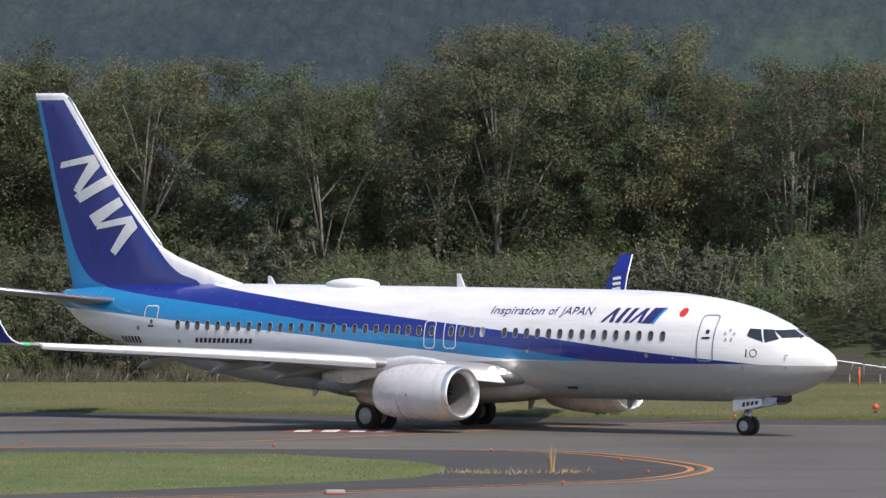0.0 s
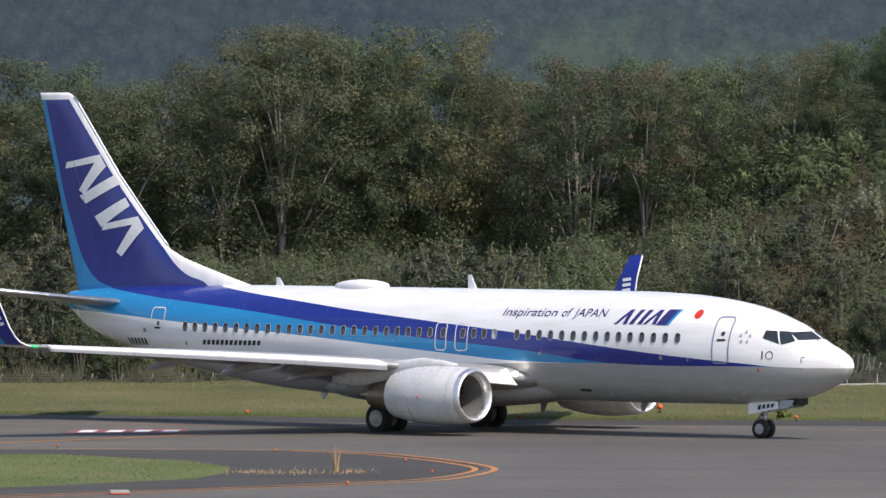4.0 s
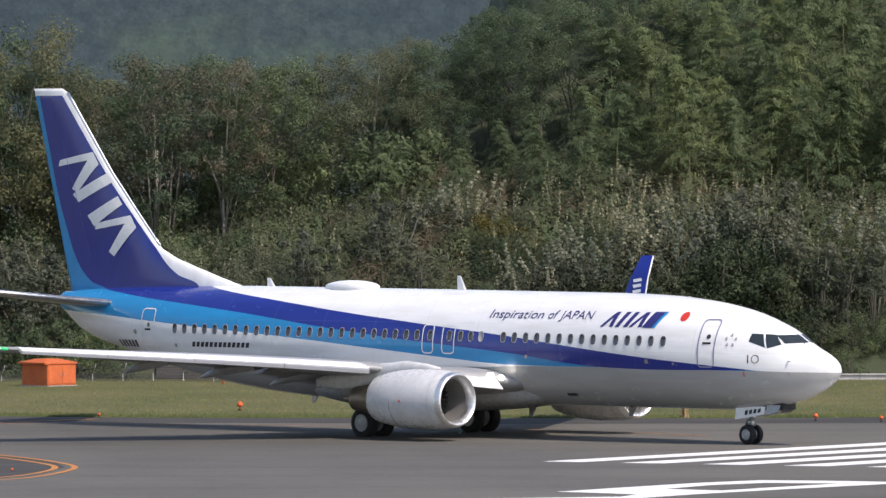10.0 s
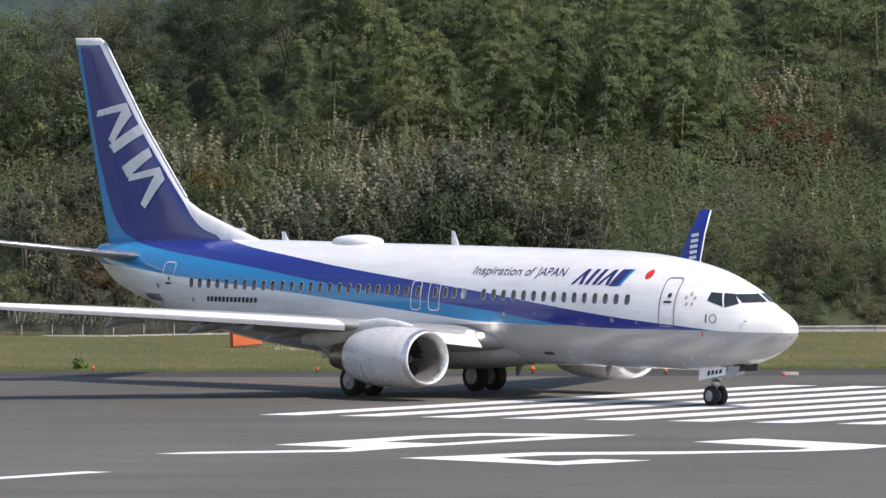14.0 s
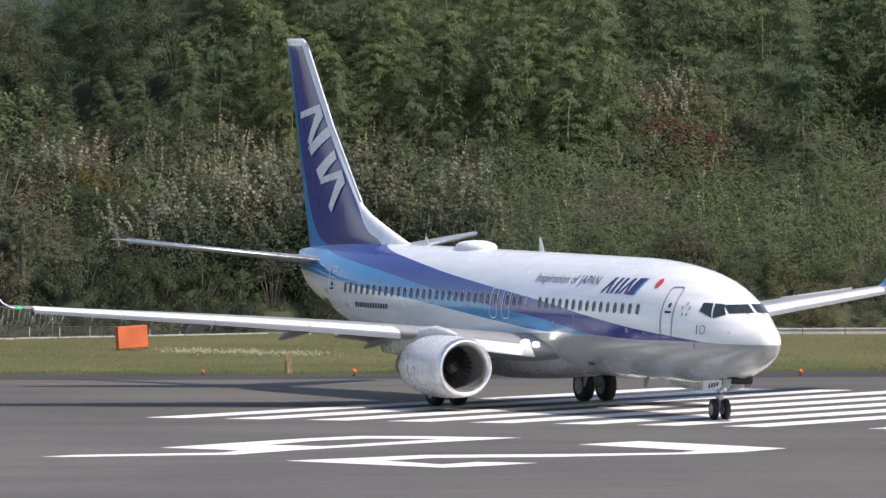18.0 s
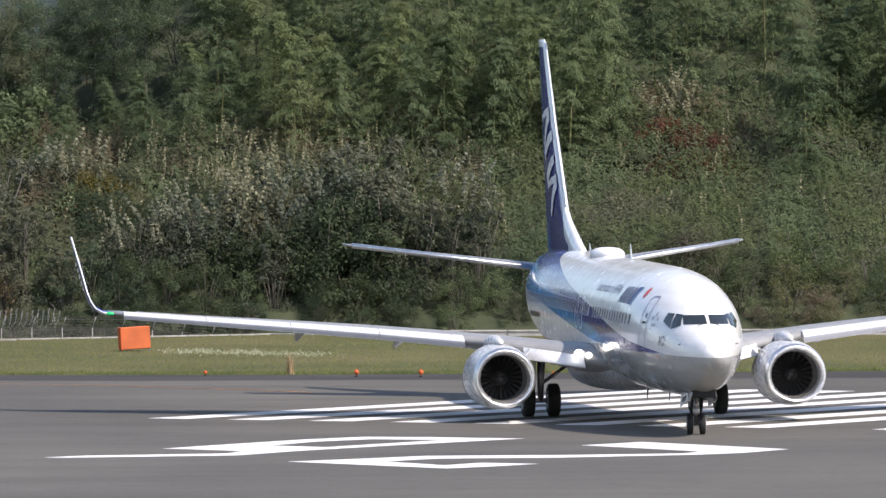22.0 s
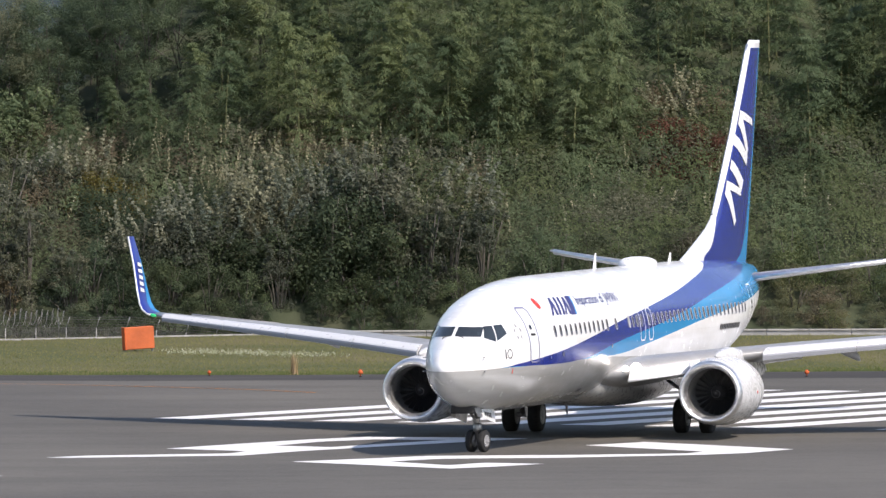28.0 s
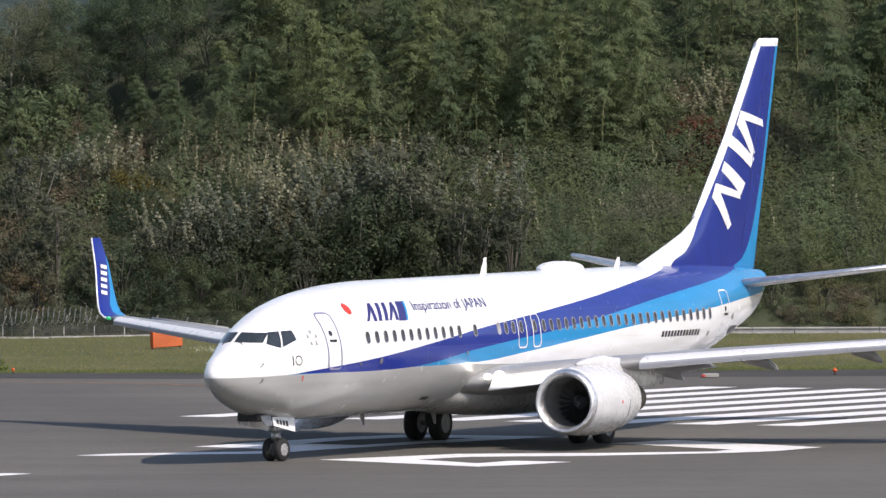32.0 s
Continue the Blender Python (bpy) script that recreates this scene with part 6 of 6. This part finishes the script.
def build_fence():
    line = thing("fence", "galvanised boundary fence with leaning tops and barbed wire", "fence")
    post = mesh_of("post", *merge(tube([(0, 0, -0.9), (0, 0, 0.54)], 0.023, 8), tube([(0, 0, 0.53), (0.17, -0.1, 1.03)], 0.023, 6)), M_POST)
    xs = [4.72 + 1.42 * k for k in range(-43, 11)]
    ys = [kerb_y(x) + 1.0 if x < 17 else 430.0 for x in xs]
    zs = [fence_base(x) for x in xs]
    for x, y, z in zip(xs, ys, zs):
        part("post", post, line, at=pose(x, y, z))
    part("top_rail", mesh_of("top_rail", *tube([(x, y, z + 0.54) for x, y, z in zip(xs, ys, zs)], 0.014, 6), M_WIRE), line)
    for h in (0.04, 0.08, 0.12, 0.16, 0.20, 0.24, 0.28, 0.32, 0.36, 0.40, 0.44, 0.48):
        part("wire", mesh_of("wire", *tube([(x, y, z + h) for x, y, z in zip(xs, ys, zs)], 0.009, 4), M_WIRE), line)
    for h, off in ((0.66, 0.05), (0.79, 0.09), (0.91, 0.13), (1.02, 0.17)):
        part("barbed_wire", mesh_of("barbed_wire", *tube([(x + off, y - off * 0.6, z + h) for x, y, z in zip(xs, ys, zs)], 0.010, 4), M_WIRE), line)
    coil = thing("razor_coil", "loose coil of razor wire along the top of the fence", "wire coil")
    pts = []
    for k in range(420):
        x, a = -1.6 + 7.7 * k / 419, k * 0.46
        wob = 0.06 * math.sin(k * 0.13)
        pts.append((x + 0.10 * math.sin(a + 1.0), kerb_y(x) + 1.15 + 0.36 * math.cos(a), 0.98 + wob + (0.37 + 0.05 * math.sin(k * 0.07)) * math.sin(a)))
    part("coil", mesh_of("coil", *tube(pts, 0.012, 4), M_POST), coil)
    part("stand", mesh_of("stand", *merge(*[tube([(x, kerb_y(x) + 1.15, -0.2), (x, kerb_y(x) + 1.15, 0.98)], 0.02, 6) for x in (-1.2, 2.3, 5.8)]), M_POST), coil)
    kerb = thing("kerb", "pale concrete kerb along the fence foot", "kerb", kind="structure")
    turn = lambda x: math.degrees(math.atan2(kerb_y(x + 1) - kerb_y(x - 1), 2.0))
    for x in np.arange(1, 18, 2.0):
        long = 1.0 / math.cos(radians(turn(float(x))))
        part("kerb_stone", mesh_of("kerb_stone", *box(-long + 0.01, long - 0.01, -0.12, 0.12, -0.2, 0.065, 0.02), M_CONC, False), kerb, at=pose(float(x), kerb_y(float(x)), 0, 0, 0, turn(float(x))))
    wall = thing("low_wall", "low grey concrete wall with whitened top and foot", "low wall", kind="structure")
    for x in np.arange(19, 60, 2.0):
        part("wall_block", mesh_of("wall_block", *box(x + 0.01, x + 1.99, 425.2, 425.5, -0.2, 0.20, 0.01), M_POST, False), wall)
        part("coping", mesh_of("coping", *box(x + 0.01, x + 1.99, 425.15, 425.55, 0.20, 0.29, 0.02), M_CONC, False), wall)
        part("footing", mesh_of("footing", *box(x + 0.01, x + 1.99, 425.0, 425.197, -0.2, 0.07, 0.02), M_CONC, False), wall)


def build_equipment():
    cab = thing("equipment_cabinet", "orange equipment cabinet with overhanging lid, on the verge", "cabinet", at=pose(-12.65, 416.2, 0, 0, 0, 44))
    part("body", mesh_of("body", *box(-0.88, 0.88, -0.88, 0.88, 0.04, 1.02, 0.03), M_ORANGE, False), cab)
    part("lid", mesh_of("lid", *loft([[(-1.10, -0.92, 1.02), (0.92, -0.92, 1.02), (0.92, 0.92, 1.02), (-1.10, 0.92, 1.02)], [(-1.10, -0.92, 1.10), (0.92, -0.92, 1.10), (0.92, 0.92, 1.10), (-1.10, 0.92, 1.10)], [(-0.5, -0.3, 1.26), (0.3, -0.3, 1.26), (0.3, 0.3, 1.26), (-0.5, 0.3, 1.26)]]), M_ORANGE, False), cab, "overhanging orange lid")
    part("plinth", mesh_of("plinth", *box(-0.94, 0.94, -0.94, 0.94, -0.1, 0.05, 0.01), M_CONC, False), cab, "concrete plinth")
    for x in (-0.42, 0.42):
        part("door", mesh_of("door", *box(x - 0.4, x + 0.4, -0.905, -0.882, 0.12, 0.94, 0.008), M_ORANGE, False), cab)
        part("handle", mesh_of("handle", *box(x * 0.2 - 0.02, x * 0.2 + 0.02, -0.93, -0.906, 0.48, 0.62, 0.008), M_STEEL, False), cab, "steel handle")
    board = thing("orange_board", "orange windproof sign board on short legs in the grass", "sign board", at=pose(8.96, 398.4, 0, 0, -3.2, 16))
    part("panel", mesh_of("panel", *box(-0.67, 0.67, -0.2, 0.2, 0.10, 1.08, 0.03), M_ORANGE, False), board)
    part("edge_strip", mesh_of("edge_strip", *box(-0.69, -0.63, -0.215, 0.215, 0.09, 1.09, 0.01), M_ORANGE2, False), board)
    for x in (-0.6, 0.6):
        part("leg", mesh_of("leg", *tube([(x, 0, -0.15), (x, 0, 0.14)], 0.04, 8), M_POST), board)
    # edge lamps
    def lamp(x, y, s, label):
        s *= 0.68
        t = thing("edge_lamp", label, "airfield lamp", "airfield edge lamps", pose(x, y, 0.03))
        prof = lambda rows: loft([[(r * s * math.cos(6.2832 * k / 14), r * s * math.sin(6.2832 * k / 14), z * s) for k in range(14)] for z, r in rows])
        part("base", mesh_of("base", *prof(((-0.05, 0.13), (0.03, 0.13), (0.05, 0.11), (0.06, 0.06))), M_DARK), t, "dark base plate")
        part("stem", mesh_of("stem", *prof(((0.05, 0.05), (0.22, 0.05))), M_ORANGE2), t, "orange stem")
        part("head", mesh_of("head", *prof(((0.20, 0.10), (0.24, 0.19), (0.40, 0.20), (0.44, 0.15), (0.52, 0.10), (0.56, 0.02))), M_ORANGE2), t, "orange lamp head")
    for x, y, s in ((-3.5, 372.2, 0.95), (2.0, 359.9, 0.55), (10.8, 357.6, 0.55), (16.65, 355.4, 0.75), (19.15, 354.9, 0.75), (21.6, 353.0, 0.62), (24.2, 352.6, 0.62), (26.6, 351.6, 0.7), (34.0, 353.4, 0.7), (-9.0, 361.5, 0.5), (-20.2, 368.1, 0.6)):
        lamp(x, y, s, "small orange edge lamp at the runway margin")
    for x, y in ((-24.6, 324.6), (-16.5, 318.8), (-11.5, 307.4), (-10.2, 295.8), (-12.5, 285.1), (-34.0, 328.0)):
        lamp(x, y, 0.36, "small red-orange taxiway edge lamp")
    blk = thing("marker_block", "flat white and red marker block on the asphalt", "marker", at=pose(-19.1, 276.8, 0.03, 0, 0, 8))
    part("block", mesh_of("block", *box(-0.30, 0.30, -0.25, 0.25, 0, 0.13, 0.02), M_CONC, False), blk)
    part("band", mesh_of("band", *box(-0.305, 0.305, -0.255, 0.255, 0.02, 0.05, 0.0), M_RED, False), blk, "red band")
    blk = thing("marker_block", "low white and red marker at the runway edge", "marker", at=pose(28.8, 349.5, 0.03, 0, 0, 0))
    part("block", mesh_of("block", *box(-0.32, 0.32, -0.2, 0.2, 0, 0.16, 0.03), M_CONC, False), blk)
    part("lens", mesh_of("lens", *box(-0.34, -0.2, -0.205, 0.205, 0.03, 0.12, 0.01), M_RED, False), blk, "red lens")
    for x, y, h, mat in ((-2.6, 428.0, 1.2, M_POST), (-4.7, 418.5, 0.82, M_ORANGE2), (-3.2, 419.5, 0.55, M_ORANGE2)):
        p = thing("marker_post", "slim upright marker post by the field edge", "post", at=pose(x, y, 0))
        part("rod", mesh_of("rod", *tube([(0, 0, -0.2), (0, 0, h)], 0.05, 8), mat), p)
        part("cap", mesh_of("cap", *tube([(0, 0, h), (0, 0, h + 0.06)], 0.06, 8), M_CONC), p)


def build_ramp():
    """A short paved ramp with a white handrail just behind the fence."""
    ramp = thing("paved_ramp", "grey asphalt ramp rising behind the boundary fence", "ramp", kind="structure")
    v, f = loft([[(x, 428.6, -0.2), (x, 428.6, 0.04), (x, 434.4, 1.05 + dz), (x, 434.4, -0.2)] for x, dz in ((-8.0, 0.06), (-6.0, 0.05), (-4.2, 0.0), (-2.4, -0.05))])
    part("slab", mesh_of("slab", v, f, M_SEALED, False), ramp)
    rail = thing("handrail", "white painted handrail along the paved ramp", "handrail")
    part("rail", mesh_of("rail", *tube([(-6.6, 429.4, 1.06), (-5.0, 429.2, 0.84), (-2.6, 428.8, 0.50)], 0.035, 8), M_MARK), rail)
    for x, y, z in ((-6.4, 429.4, 1.03), (-4.6, 429.1, 0.79), (-2.8, 428.8, 0.52)):
        part("rail_post", mesh_of("rail_post", *tube([(x, y, -0.1), (x, y, z)], 0.025, 6), M_POST), rail)


def build_far_hills():
    verts, faces = [], []
    nx, ny = 150, 26
    for j in range(ny):
        for i in range(nx):
            x = -1400 + 2800 * i / (nx - 1)
            u = j / (ny - 1)
            y = 2300 + 2300 * u
            ridge = 330 * u ** 0.9 + 70 * noise.noise(Vector((x * 0.004, u * 2.2, 1.0))) * u + 20 * noise.noise(Vector((x * 0.02, u * 6, 4.0))) * u
            verts.append((x, y, max(-5, ridge - 6 + 3.5 * noise.noise(Vector((x * 0.12, y * 0.06, 9))))))
    for j in range(ny - 1):
        for i in range(nx - 1):
            a = j * nx + i
            faces.append((a, a + 1, a + nx + 1, a + nx))
    thing("backdrop", "wooded mountains in the distance, blue-green haze put into their colour", "mountains", kind="structure", me=mesh_of("backdrop", verts, faces, M_FAR))


build_fence()
build_equipment()
build_ramp()
build_woods()
build_grass()
build_far_hills()


def lay_out():
    """The plan above is drawn on a grid whose unit shrinks with the distance; this lays it out in metres."""
    unit = lambda y: 12.0 / (9.76 + 0.00725 * y)
    done = set()

    def stretch(me):
        if me.name in done:
            return
        done.add(me.name)
        co = np.empty(len(me.vertices) * 3, np.float32)
        me.vertices.foreach_get("co", co)
        co = co.reshape(-1, 3)
        co *= (12.0 / (9.76 + 0.00725 * co[:, 1]))[:, None]
        me.vertices.foreach_set("co", co.ravel())
        me.update()

    for ob in list(scene.objects):
        if ob.parent or ob == aircraft or ob.type in ("CAMERA", "LIGHT"):
            continue
        p = ob.location
        if p.length > 1:
            k = unit(p.y)
            ob.location, ob.scale = p * k, ob.scale * k
        elif ob.name in ("fence", "kerb", "low_wall", "razor_coil", "paved_ramp", "handrail"):
            ob.scale = ob.scale * unit(427)
        else:
            for piece in [ob] + list(ob.children_recursive):
                if piece.type == "MESH":
                    stretch(piece.data)


lay_out()


def motions():
    """The airliner rolls in, swings round on the runway and leaves; wheels and steering follow its path."""
    route = [
        (0, -7.82, 333.47, -37.45, -0.21),
        (0.5, -6.83, 333.01, -37.66, -0.21),
        (1, -5.80, 332.64, -37.75, -0.21),
        (1.5, -4.75, 332.29, -37.84, -0.21),
        (2, -3.69, 331.91, -37.95, -0.21),
        (2.5, -2.60, 331.49, -38.12, -0.21),
        (3, -1.50, 331.10, -38.26, -0.22),
        (3.5, -0.44, 330.76, -38.37, -0.21),
        (5.5, 4.20, 328.11, -39.17, -0.19),
        (6, 5.39, 327.68, -39.34, -0.20),
        (6.5, 6.61, 327.16, -39.50, -0.22),
        (7, 7.83, 326.43, -39.73, -0.23),
        (7.5, 9.08, 325.59, -40.09, -0.22),
        (8, 10.30, 324.71, -40.56, -0.21),
        (8.5, 11.49, 323.92, -41.06, -0.20),
        (9, 12.69, 323.12, -41.63, -0.19),
        (9.5, 13.89, 322.16, -42.36, -0.18),
        (10, 15.05, 321.16, -43.24, -0.16),
        (10.5, 16.21, 320.12, -44.09, -0.15),
        (11, 17.29, 319.23, -45.06, -0.13),
        (11.5, 18.35, 318.15, -46.04, -0.10),
        (12, 19.46, 317.02, -47.14, -0.07),
        (12.5, 20.43, 315.93, -48.22, -0.05),
        (13, 21.45, 314.79, -49.49, -0.02),
        (13.5, 22.37, 313.59, -50.82, 0.01),
        (15.5, 25.04, 308.88, -57.57, 0.04),
        (16, 25.52, 307.54, -59.55, 0.06),
        (16.5, 25.87, 306.19, -61.57, 0.06),
        (17, 26.21, 304.80, -63.84, 0.07),
        (17.5, 26.30, 303.53, -66.11, 0.08),
        (18, 26.37, 302.21, -68.60, 0.09),
        (18.5, 26.29, 300.91, -71.05, 0.09),
        (19, 26.21, 299.48, -73.35, 0.09),
        (19.5, 26.05, 297.94, -75.54, 0.10),
        (20, 25.85, 296.42, -77.71, 0.09),
        (20.5, 25.61, 294.92, -79.83, 0.06),
        (21, 25.30, 293.48, -81.94, 0.04),
        (21.5, 24.92, 292.14, -83.91, 0.03),
        (22, 24.55, 290.88, -85.88, 0.03),
        (22.5, 24.07, 289.71, -87.86, 0.03),
        (23, 23.60, 288.53, -89.83, 0.02),
        (23.5, 23.11, 287.38, -91.83, 0.02),
        (24, 22.52, 286.33, -93.80, 0.04),
        (24.5, 21.85, 285.34, -95.82, 0.05),
        (25, 21.21, 284.24, -97.93, 0.06),
        (25.5, 20.48, 283.15, -100.17, 0.03),
        (27.5, 17.32, 279.24, -107.72, -0.03),
        (28, 16.65, 278.50, -109.22, -0.08),
        (28.5, 15.88, 277.68, -110.70, -0.09),
        (29, 15.10, 276.91, -112.10, -0.10),
        (29.5, 14.27, 276.15, -113.47, -0.10),
        (30, 13.43, 275.46, -114.72, -0.09),
        (30.5, 12.54, 274.58, -115.94, -0.07),
        (31, 11.64, 273.64, -117.26, -0.06),
        (31.5, 10.47, 272.59, -118.55, -0.08),
        (32, 9.35, 271.45, -119.96, -0.12),
    ]
    # the pavement is not quite level, so the aircraft leans and its nose dips by a fraction of a degree
    walk(aircraft, [(t, pose(x, y, 0.025, float(np.interp(t, [0, 14, 20, 25, 28, 32], [0.38, 0.38, 0.5, 0.45, -0.05, -0.1])), dip, h)) for t, x, y, h, dip in route])
    ts = [r[0] for r in route]
    col = lambda k, t: float(np.interp(t, ts, [r[k] for r in route]))
    steps = [i / 10 for i in range(321)]
    rolled = {}
    for ob, r, (bx, by, bz) in wheels:
        nose = bx > -5
        turn, last, rows = 0.0, None, []
        for t in steps:
            h = radians(col(3, t))
            p = Vector((col(1, t) + bx * math.cos(h) - by * math.sin(h), col(2, t) + bx * math.sin(h) + by * math.cos(h)))
            if last is not None:
                turn += (p - last).length / r
            last = p
            rows.append((t, pose(bx, by, bz, 0, math.degrees(turn) % 360, 0)))
        walk(ob, rows)
    rows = []
    for t in [i / 2 for i in range(65)]:
        a, b = max(0.0, t - 0.75), min(32.0, t + 0.75)
        way = math.degrees(math.atan2(col(2, b) - col(2, a), col(1, b) - col(1, a)))
        steer = (way - col(3, t) + 180) % 360 - 180
        rows.append((t, pose(0, 0, 0, 0, 0, max(-70, min(70, 0.35 * steer)))))
    walk(nose_gear, rows)
    for ob in fans:
        at = ob.matrix_basis.translation.copy()
        walk(ob, [(t, pose(at.x, at.y, at.z, 70 * 10 * t % 360, 0, 0)) for t in steps])


motions()
